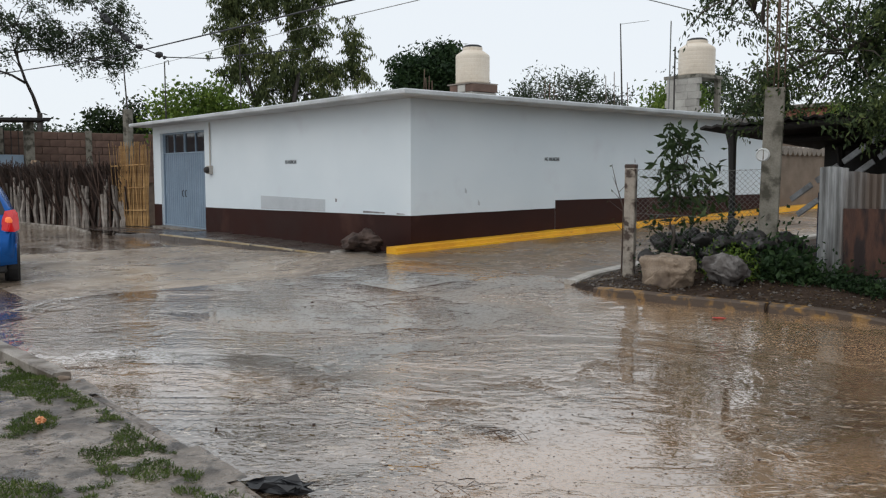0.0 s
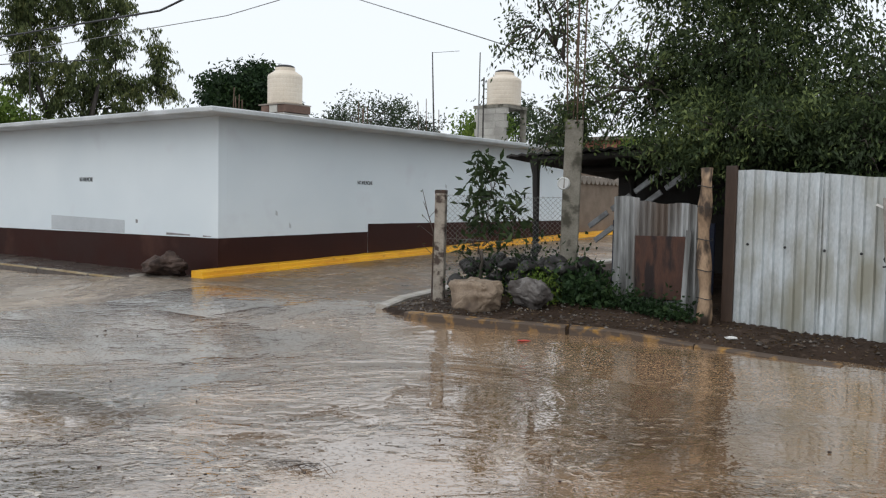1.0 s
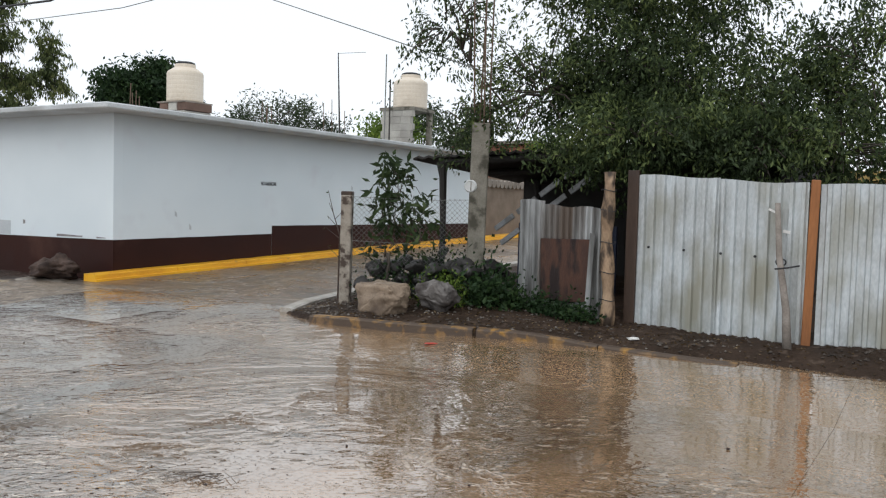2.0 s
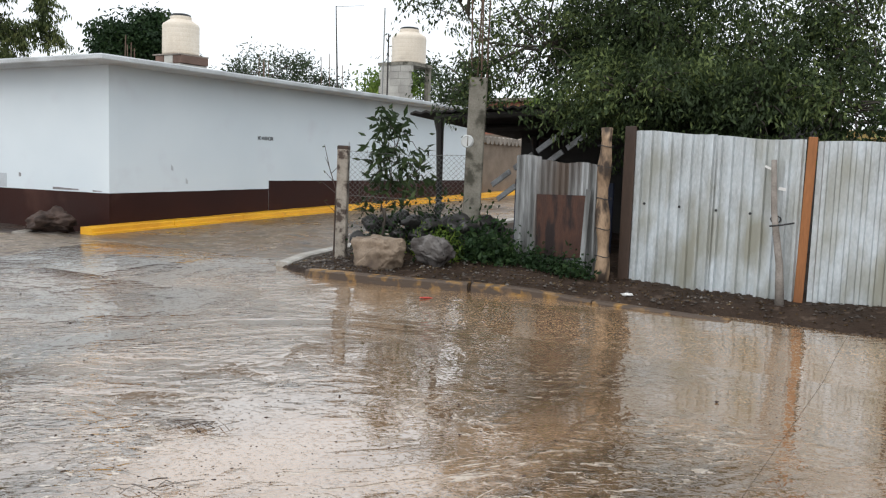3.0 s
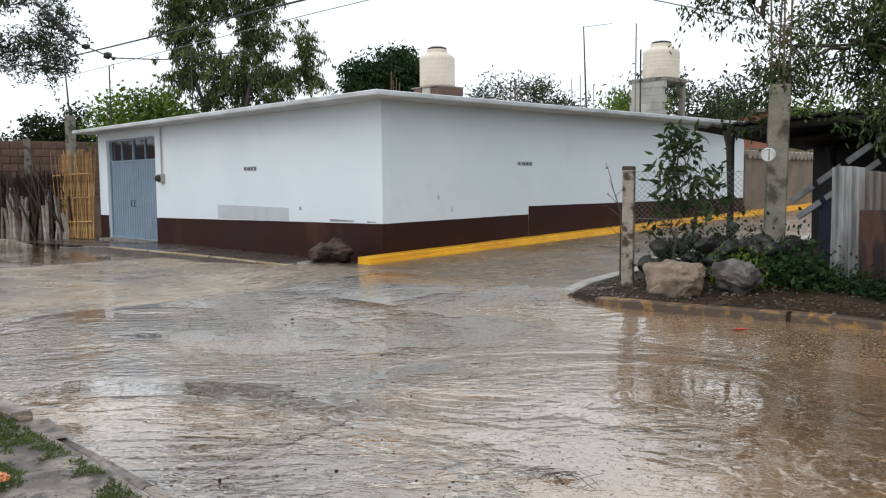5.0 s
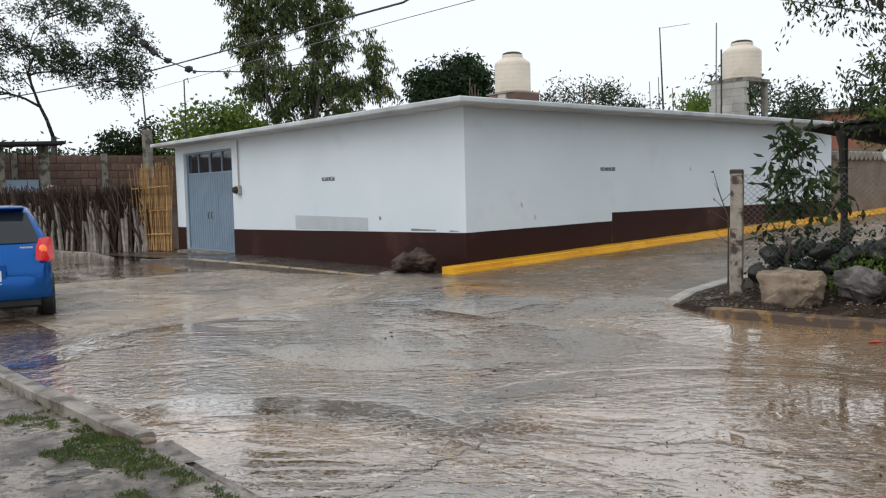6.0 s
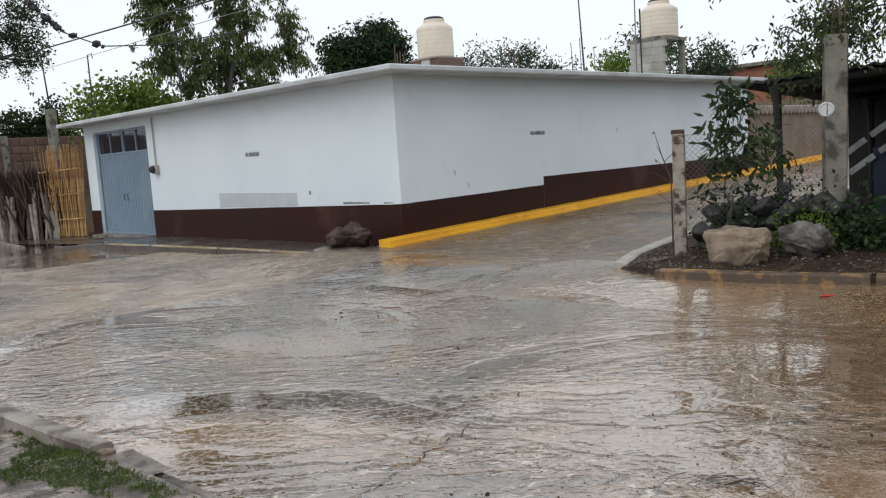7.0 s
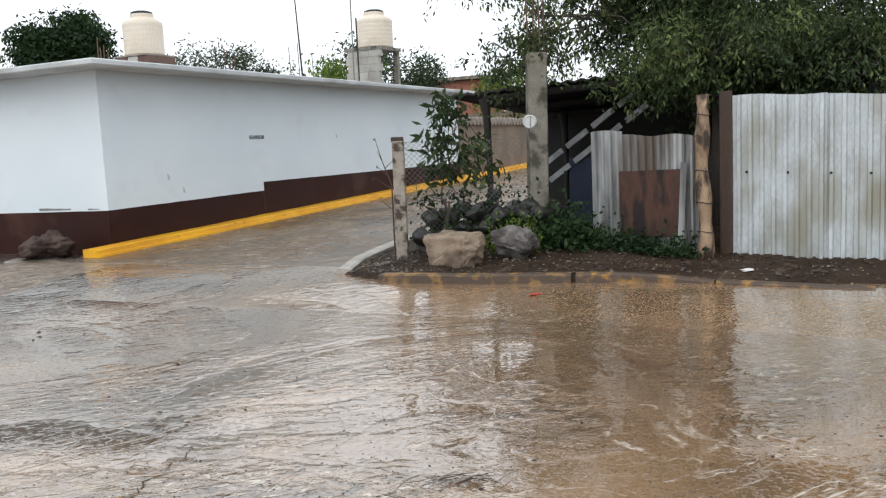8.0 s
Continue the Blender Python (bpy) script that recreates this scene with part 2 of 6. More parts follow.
M = dict(
    road=water_road("wet_concrete_road", (0.315, 0.208, 0.130), (0.082, 0.052, 0.031), 0.46, (0.02, 0.07)),
    worn=water_road("worn_wet_concrete", (0.42, 0.335, 0.25), (0.15, 0.113, 0.083), 1.6, (0.2, 0.42), 0.5),
    side=water_road("wet_rough_concrete", (0.155, 0.130, 0.108), (0.062, 0.050, 0.040), 1.1, (0.24, 0.46), 0.28),
    mud=surface("wet_mud", (0.030, 0.019, 0.013), (0.055, 0.037, 0.027), 1.8, (0.6, 0.9), 0.9, 28, c3=(0.085, 0.06, 0.045), spot=(0.58, 0.66), spot_scale=9, dist=0.05, spec=0.12),
    bank=surface("wet_sandy_cement", (0.27, 0.222, 0.18), (0.105, 0.080, 0.061), 3.0, (0.06, 0.5), 1.0, 18, c3=(0.05, 0.037, 0.026), spot=(0.50, 0.60), spot_scale=7, dist=0.05, spec=0.7),
    pave=surface("dark_wet_cement", (0.085, 0.066, 0.055), (0.055, 0.042, 0.036), 1.2, (0.15, 0.4), 0.4, 30, c3=(0.12, 0.10, 0.085), spot=(0.6, 0.7)),
    kerb=surface("weathered_kerb_cement", (0.32, 0.285, 0.245), (0.19, 0.16, 0.13), 4, (0.3, 0.6), 0.7, 60, c3=(0.10, 0.078, 0.058), spot=(0.5, 0.62), spot_scale=5),
    edging=surface("pale_cement_edging", (0.42, 0.39, 0.35), (0.33, 0.30, 0.26), 3, (0.3, 0.6), 0.4, 50, c3=(0.17, 0.14, 0.11), spot=(0.6, 0.72)),
    oldyellow=surface("worn_yellow_kerb", (0.34, 0.185, 0.05), (0.18, 0.12, 0.075), 7, (0.45, 0.75), 0.6, 50, c3=(0.095, 0.070, 0.054), spot=(0.40, 0.50), spot_scale=6, spec=0.2),
    rimpaint=surface("worn_cream_rim_paint", (0.40, 0.33, 0.22), (0.28, 0.20, 0.10), 2.2, (0.3, 0.6), 0.4, 50, c3=(0.10, 0.08, 0.06), spot=(0.56, 0.66)),
    yellow=surface("yellow_kerb_paint", (0.85, 0.44, 0.02), (0.72, 0.34, 0.02), 1.5, (0.35, 0.5), 0.2, 50, c3=(0.30, 0.16, 0.05), spot=(0.64, 0.74), spot_scale=4),
    white=surface("white_wall_paint", (0.735, 0.795, 0.825), (0.685, 0.75, 0.785), 0.5, (0.55, 0.75), 0.12, 70, c3=(0.66, 0.69, 0.73), spot=(0.6, 0.8), spot_scale=1.2, dist=0.01),
    eave=surface("white_roof_slab", (0.58, 0.60, 0.61), (0.44, 0.455, 0.46), 1.2, (0.6, 0.8), 0.3, 40, c3=(0.36, 0.36, 0.35), spot=(0.6, 0.72)),
    brown=surface("dark_brown_wall_paint", (0.030, 0.0105, 0.008), (0.040, 0.0145, 0.011), 1.0, (0.5, 0.7), 0.15, 60, c3=(0.075, 0.034, 0.025), spot=(0.6, 0.72), spec=0.15),
    patch=surface("grey_repair_paint", (0.52, 0.55, 0.57), (0.47, 0.50, 0.52), 2, (0.6, 0.8), 0.15, 50),
    stain=surface("flaked_plaster", (0.16, 0.15, 0.15), (0.30, 0.29, 0.29), 8, (0.7, 0.9), 0.4, 80),
    ink=plain("black_stencil_paint", (0.02, 0.02, 0.025), 0.7),
    door=surface("grey_blue_door_paint", (0.25, 0.325, 0.41), (0.215, 0.285, 0.36), 1.5, (0.3, 0.45), 0.1, 60),
    darkglass=plain("dark_window_glass", (0.02, 0.024, 0.03), 0.05),
    zinc=surface("galvanised_sheet", (0.58, 0.62, 0.64), (0.44, 0.46, 0.46), 5.0, (0.3, 0.55), 0.25, 50, 0.35, (1, 1, 0.4), (0.34, 0.335, 0.28), (0.47, 0.66), 2.4),
    # upright pale and dark streaks colour in the corrugation's shading; brown is stain
    zincold=surface("stained_rib_shaded_sheet", (0.42, 0.43, 0.43), (0.14, 0.14, 0.135), 7, (0.4, 0.65), 0.2, 50, 0.25, (1, 1, 0.12), (0.14, 0.11, 0.09), (0.50, 0.64), 2.2),
    heap=surface("dark_wet_basalt", (0.045, 0.042, 0.040), (0.022, 0.020, 0.019), 4, (0.3, 0.7), 0.8, 40, c3=(0.085, 0.078, 0.07), spot=(0.56, 0.64)),
    darkbark=surface("dark_wet_bark", (0.045, 0.036, 0.030), (0.022, 0.018, 0.015), 6, (0.5, 0.8), 0.7, 40, stretch=(1, 1, 0.3)),
    rust=surface("rusty_sheet", (0.055, 0.025, 0.017), (0.12, 0.052, 0.031), 5, (0.55, 0.9), 0.6, 60, stretch=(1, 1, 0.3), c3=(0.022, 0.014, 0.013), spot=(0.46, 0.56), spot_scale=5),
    orange=surface("orange_painted_wood", (0.34, 0.13, 0.04), (0.22, 0.09, 0.035), 4, (0.5, 0.7), 0.3, 60, stretch=(1, 1, 0.15)),
    log=surface("peeled_log", (0.40, 0.275, 0.175), (0.20, 0.13, 0.08), 9, (0.5, 0.75), 0.6, 50, stretch=(1, 1, 0.45), c3=(0.05, 0.034, 0.024), spot=(0.50, 0.58), spot_scale=6),
    plank=surface("dark_wet_wood", (0.040, 0.025, 0.018), (0.075, 0.046, 0.032), 5, (0.45, 0.7), 0.4, 60, stretch=(1, 1, 0.15)),
    concrete=surface("mossy_concrete", (0.225, 0.208, 0.172), (0.135, 0.124, 0.098), 5, (0.6, 0.85), 0.5, 50, c3=(0.065, 0.06, 0.045), spot=(0.52, 0.62), spot_scale=5),
    postpaint=surface("flaking_limewash_post", (0.34, 0.30, 0.25), (0.22, 0.185, 0.15), 9, (0.6, 0.85), 0.5, 60, c3=(0.07, 0.05, 0.04), spot=(0.5, 0.58), spot_scale=9),
    gravelmix=leafy("grey_gravel", (0.05, 0.04, 0.034), (0.13, 0.11, 0.095), (0.34, 0.31, 0.28), 0.7),
    stone=surface("tan_boulder", (0.30, 0.23, 0.168), (0.19, 0.14, 0.10), 4, (0.4, 0.7), 0.7, 40, c3=(0.09, 0.065, 0.05), spot=(0.55, 0.68), spec=0.25),
    stonegrey=surface("grey_boulder", (0.21, 0.195, 0.185), (0.06, 0.05, 0.046), 4, (0.5, 0.8), 0.7, 40, c3=(0.03, 0.024, 0.02), spot=(0.5, 0.6), spec=0.2),
    lava=surface("brown_lava_rock", (0.115, 0.078, 0.064), (0.040, 0.028, 0.024), 5, (0.6, 0.85), 0.9, 40, spec=0.2),
    stonedark=surface("dark_lava_rock", (0.075, 0.052, 0.045), (0.028, 0.020, 0.018), 5, (0.6, 0.85), 0.8, 40, spec=0.2),
    tank=surface("cream_plastic_tank", (0.72, 0.63, 0.52), (0.66, 0.57, 0.46), 1.5, (0.4, 0.55), 0.05, 40, c3=(0.5, 0.43, 0.35), spot=(0.6, 0.75)),
    block=surface("grey_concrete_block", (0.42, 0.40, 0.36), (0.33, 0.31, 0.28), 2, (0.7, 0.9), 0.4, 50, vary=0.15),
    adobe=surface("tan_adobe_render", (0.235, 0.18, 0.135), (0.175, 0.132, 0.098), 2, (0.8, 0.95), 0.6, 40, c3=(0.17, 0.13, 0.10), spot=(0.55, 0.68)),
    yardmortar=surface("dull_mortar", (0.19, 0.145, 0.115), (0.13, 0.10, 0.08), 3, (0.8, 0.95), 0.5, 50),
    brick=surface("red_brown_brick", (0.17, 0.105, 0.08), (0.12, 0.074, 0.057), 3, (0.75, 0.9), 0.5, 50, vary=0.16),
    mortar=surface("pale_mortar", (0.30, 0.26, 0.22), (0.22, 0.19, 0.16), 3, (0.8, 0.95), 0.5, 50),
    stick=surface("dark_brush_stick", (0.045, 0.027, 0.021), (0.085, 0.054, 0.041), 5, (0.6, 0.85), 0.4, 50, vary=0.5),
    greystick=surface("weathered_grey_stick", (0.30, 0.265, 0.235), (0.17, 0.145, 0.125), 5, (0.7, 0.9), 0.4, 50, vary=0.35),
    reed=surface("straw_reed", (0.47, 0.285, 0.115), (0.29, 0.165, 0.065), 5, (0.5, 0.75), 0.3, 50, vary=0.3),
    bark=surface("dark_bark", (0.055, 0.045, 0.038), (0.095, 0.08, 0.065), 6, (0.7, 0.9), 0.7, 40, stretch=(1, 1, 0.3)),
    steel=plain("dark_steel", (0.05, 0.045, 0.042), 0.6, 0.5),
    rod=plain("rusty_rod", (0.13, 0.085, 0.06), 0.8, 0.2),
    wire=plain("grey_wire", (0.22, 0.22, 0.21), 0.5, 0.6),
    cable=plain("black_cable", (0.02, 0.02, 0.022), 0.6),
    black=plain("black_plastic", (0.012, 0.012, 0.014), 0.45),
    # near black: the shade inside the shed is put into this colour
    shade=surface("near_black_shade", (0.016, 0.014, 0.013), (0.03, 0.026, 0.023), 3, (0.6, 0.85), 0.3, 40),
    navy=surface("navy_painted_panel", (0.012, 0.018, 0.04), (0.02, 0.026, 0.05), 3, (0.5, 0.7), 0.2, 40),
    greyslat=surface("grey_painted_slat", (0.30, 0.31, 0.32), (0.2, 0.2, 0.2), 6, (0.6, 0.8), 0.3, 40),
    carblue=plain("metallic_blue_paint", (0.003, 0.088, 0.34), 0.22, 0.5),
    tyre=plain("tyre_rubber", (0.012, 0.012, 0.012), 0.7),
    rim=plain("silver_rim", (0.45, 0.46, 0.47), 0.3, 0.9),
    chrome=plain("chrome", (0.75, 0.76, 0.78), 0.12, 1.0),
    lamp=plain("lit_tail_lamp", (0.50, 0.012, 0.014), 0.12, 0, 0.25),
    amber=plain("amber_lamp", (0.75, 0.16, 0.04), 0.15, 0, 0.5),
    platewhite=plain("plate_white", (0.75, 0.77, 0.78), 0.4),
    platebar=plain("plate_print", (0.05, 0.06, 0.08), 0.5),
    paper=plain("white_litter", (0.75, 0.74, 0.72), 0.6),
    redlitter=plain("red_litter", (0.55, 0.08, 0.06), 0.5),
    orangelitter=plain("orange_litter", (0.65, 0.28, 0.12), 0.5),
    meter=plain("meter_glass_grey", (0.55, 0.56, 0.55), 0.35),
    redroof=surface("red_brick_far", (0.36, 0.15, 0.10), (0.28, 0.12, 0.08), 2, (0.8, 0.9), 0.3, 20),
    ochre=surface("ochre_paint", (0.55, 0.40, 0.16), (0.45, 0.32, 0.12), 1, (0.7, 0.9), 0.2, 30),
    cloth=plain("pale_blue_cloth", (0.55, 0.66, 0.72), 0.8),
    leaf_big=leafy("broad_tree_leaf", (0.018, 0.028, 0.012), (0.054, 0.082, 0.032), (0.21, 0.26, 0.09)),
    leaf_euc=leafy("eucalyptus_leaf", (0.034, 0.046, 0.018), (0.092, 0.118, 0.042), (0.23, 0.24, 0.09)),
    leaf_dark=leafy("mango_leaf", (0.012, 0.028, 0.011), (0.024, 0.05, 0.018), (0.05, 0.088, 0.027)),
    leaf_bright=leafy("bright_leaf", (0.06, 0.105, 0.018), (0.13, 0.20, 0.035), (0.23, 0.30, 0.06)),
    leaf_far=leafy("far_leaf", (0.030, 0.045, 0.025), (0.055, 0.08, 0.04), (0.10, 0.125, 0.065)),
    leaf_mid=leafy("sapling_leaf", (0.018, 0.032, 0.013), (0.038, 0.062, 0.022), (0.085, 0.115, 0.04)),
    leaf_dead=leafy("dead_leaf", (0.03, 0.02, 0.012), (0.10, 0.065, 0.035), (0.28, 0.21, 0.13), 0.8),
    grass=leafy("grass_blade", (0.038, 0.058, 0.014), (0.078, 0.118, 0.025), (0.15, 0.18, 0.05)),
)


# ---- building blocks ----
def link(name, me, mat, parent=None, label="", smooth=False):
    ob = new(name, me)
    if mat is not None and not me.materials:
        me.materials.append(mat)
    if smooth:
        me.shade_smooth()
    ob.parent = parent
    return tagged(ob, label)


def part(name, bm, mat, parent=None, label="", smooth=False):
    """One mesh object from a bmesh, under a thing or a part."""
    me = bpy.data.meshes.new(name)
    bm.to_mesh(me)
    bm.free()
    return link(name, me, mat, parent, label, smooth)


def thing(name, at, label, category, group="", kind=""):
    ob = new(name)
    ob.empty_display_size = 0.2
    ob.matrix_basis = at if isinstance(at, Matrix) else Matrix.Translation(at)
    return tagged(ob, label, category, group, kind)


def box(bm, c, s, m=None, bevel=0.0):
    """A box of size s round c, turned by m."""
    r = bmesh.ops.create_cube(bm, size=1, matrix=Matrix.Translation(c) @ (m or Matrix()) @ Matrix.Diagonal((*s, 1)))
    if bevel:
        es = list({e for v in r["verts"] for e in v.link_edges})
        bmesh.ops.bevel(bm, geom=es, offset=bevel, segments=1, affect="EDGES")
    return bm


def tube(bm, pts, radii, sides=8, cap=True):
    """A tapered tube along points."""
    rings = []
    pts = [Vector(p) for p in pts]
    for i, p in enumerate(pts):
        d = (pts[min(i + 1, len(pts) - 1)] - pts[max(i - 1, 0)]).normalized()
        a = d.orthogonal().normalized() if i == 0 else (rings_a - d * rings_a.dot(d)).normalized()
        rings_a = a
        b = d.cross(a)
        r = radii[i] if hasattr(radii, "__len__") else radii
        rings.append([bm.verts.new(p + (a * math.cos(k * 2 * math.pi / sides) + b * math.sin(k * 2 * math.pi / sides)) * r) for k in range(sides)])
    for q, w in zip(rings, rings[1:]):
        for k in range(sides):
            bm.faces.new((q[k], q[(k + 1) % sides], w[(k + 1) % sides], w[k]))
    if cap:
        bm.faces.new(rings[0][::-1]), bm.faces.new(rings[-1])
    return bm


def lathe(bm, prof, sides=28, at=(0, 0, 0)):
    """A turned body from (radius, height) pairs."""
    rings = [[bm.verts.new((at[0] + r * math.cos(k * 2 * math.pi / sides), at[1] + r * math.sin(k * 2 * math.pi / sides), at[2] + z)) for k in range(sides)] for r, z in prof]
    for q, w in zip(rings, rings[1:]):
        for k in range(sides):
            bm.faces.new((q[k], q[(k + 1) % sides], w[(k + 1) % sides], w[k]))
    bm.faces.new(rings[0][::-1]), bm.faces.new(rings[-1])
    return bm


def sheet(name, xs, ys, zf, mat, parent=None, keep=None, thick=0.0, label="", smooth=True):
    """A ground sheet on a grid; thick: with sides going down."""
    xs, ys = np.asarray(xs, float), np.asarray(ys, float)
    X, Y = np.meshgrid(xs, ys, indexing="ij")
    Z = zf(X, Y)
    nx, ny = X.shape
    verts = np.stack([X, Y, Z], -1).reshape(-1, 3).tolist()
    faces = [(i * ny + j, (i + 1) * ny + j, (i + 1) * ny + j + 1, i * ny + j + 1) for i in range(nx - 1) for j in range(ny - 1)
             if keep is None or keep((xs[i] + xs[i + 1]) / 2, (ys[j] + ys[j + 1]) / 2)]
    if thick:
        rim = [i * ny for i in range(nx)] + [(nx - 1) * ny + j for j in range(1, ny)] + [i * ny + ny - 1 for i in range(nx - 2, -1, -1)] + [j for j in range(ny - 2, 0, -1)]
        low = {k: len(verts) + q for q, k in enumerate(rim)}
        verts += [[verts[k][0], verts[k][1], verts[k][2] - thick] for k in rim]
        for a, b in zip(rim, rim[1:] + rim[:1]):
            faces.append((b, a, low[a], low[b]))
    me = bpy.data.meshes.new(name)
    me.from_pydata(verts, [], faces)
    return link(name, me, mat, parent, label, smooth)


def ribbon(name, pts, prof, mat, parent=None, label=""):
    """A solid strip of profile (across, up) along plan points with heights; closed at both ends."""
    bm = bmesh.new()
    pts = [Vector(p) for p in pts]
    rings = []
    for i, p in enumerate(pts):
        d = (pts[min(i + 1, len(pts) - 1)] - pts[max(i - 1, 0)])
        d.z = 0
        d.normalize()
        side = Vector((-d.y, d.x, 0))
        rings.append([bm.verts.new(p + side * a + Vector((0, 0, u + noise.noise(p * 3 + Vector((a * 9, u * 9, 0))) * 0.008))) for a, u in prof])
    k = len(prof)
    for q, w in zip(rings, rings[1:]):
        for j in range(k):
            bm.faces.new((q[j], w[j], w[(j + 1) % k], q[(j + 1) % k]))
    bm.faces.new(rings[0]), bm.faces.new(rings[-1][::-1])
    bmesh.ops.recalc_face_normals(bm, faces=bm.faces)
    return part(name, bm, mat, parent, label)


def rock(name, at, size, mat, label, seed, cuts=3, turn=0.0, category="rock", group="", rough=0.2, block=False):
    """A boulder: a broken hull of a few corners with worn edges; block: more like a squared block."""
    rnd = random.Random(seed)
    bm = bmesh.new()
    if block:
        pts = [Vector((sx * rnd.uniform(0.28, 0.5), sy * rnd.uniform(0.28, 0.5), sz * rnd.uniform(0.36, 0.5))) for sx in (-1, 1) for sy in (-1, 1) for sz in (-1, 1)]
        pts += [Vector((rnd.uniform(-0.5, 0.5), rnd.uniform(-0.5, 0.5), rnd.uniform(-0.4, 0.4))) for _ in range(4)]
    else:
        pts = []
        for _ in range(15):
            v = Vector((rnd.gauss(0, 1), rnd.gauss(0, 1), rnd.gauss(0, 1))).normalized() * rnd.uniform(0.4, 0.52)
            pts.append(v)
    for p in pts:
        bm.verts.new(p)
    r = bmesh.ops.convex_hull(bm, input=bm.verts[:])
    bmesh.ops.delete(bm, geom=[v for v in bm.verts if not v.link_faces], context="VERTS")
    bmesh.ops.bevel(bm, geom=bm.edges[:], offset=0.035, segments=2, affect="EDGES")
    bmesh.ops.triangulate(bm, faces=bm.faces[:])
    for _ in range(2 if cuts > 2 else 1):
        bmesh.ops.subdivide_edges(bm, edges=[e for e in bm.edges if e.calc_length() > 0.09], cuts=1 if cuts < 3 else 2, use_grid_fill=False)
        bmesh.ops.triangulate(bm, faces=bm.faces[:])
    if not block:
        bmesh.ops.smooth_vert(bm, verts=bm.verts[:], factor=0.5, use_axis_x=True, use_axis_y=True, use_axis_z=True)
    for v in bm.verts:
        n_ = v.co.normalized()
        v.co += n_ * (noise.noise(v.co * 4 + Vector((seed, 0, 0))) * rough * 0.28 + noise.noise(v.co * 11 + Vector((0, seed, 0))) * rough * 0.13 + noise.noise(v.co * 27 + Vector((0, 0, seed))) * rough * 0.07)
    zs = min(v.co.z for v in bm.verts)
    for v in bm.verts:
        v.co = Vector((v.co.x * size[0], v.co.y * size[1], (v.co.z - zs) * size[2] - 0.06 * size[2]))
    ob = part(name, bm, mat, smooth=True)
    ob.matrix_basis = pose(*at, 0, 0, turn)
    return tagged(ob, label, category, group)


def leaves(name, pts, dirs, length, width, mat, parent, rnd, label="", kind="", fold=0.15):
    """Many small pointed leaves in one mesh: where each starts and how it hangs."""
    n = len(pts)
    d = dirs / np.linalg.norm(dirs, axis=1, keepdims=True)
    s = np.cross(d, rnd.normal(size=(n, 3)))
    s /= np.linalg.norm(s, axis=1, keepdims=True) + 1e-9
    up = np.cross(s, d)
    L = (length * rnd.uniform(0.65, 1.3, n))[:, None]
    W = (width * rnd.uniform(0.7, 1.25, n))[:, None]
    v = np.stack([pts, pts + d * L * 0.45 + s * W / 2 + up * W * fold, pts + d * L, pts + d * L * 0.45 - s * W / 2 + up * W * fold], 1).reshape(-1, 3)
    me = bpy.data.meshes.new(name)
    me.from_pydata(v.tolist(), [], np.arange(4 * n).reshape(-1, 4).tolist())
    return tagged(link(name, me, mat, parent, label), kind=kind)


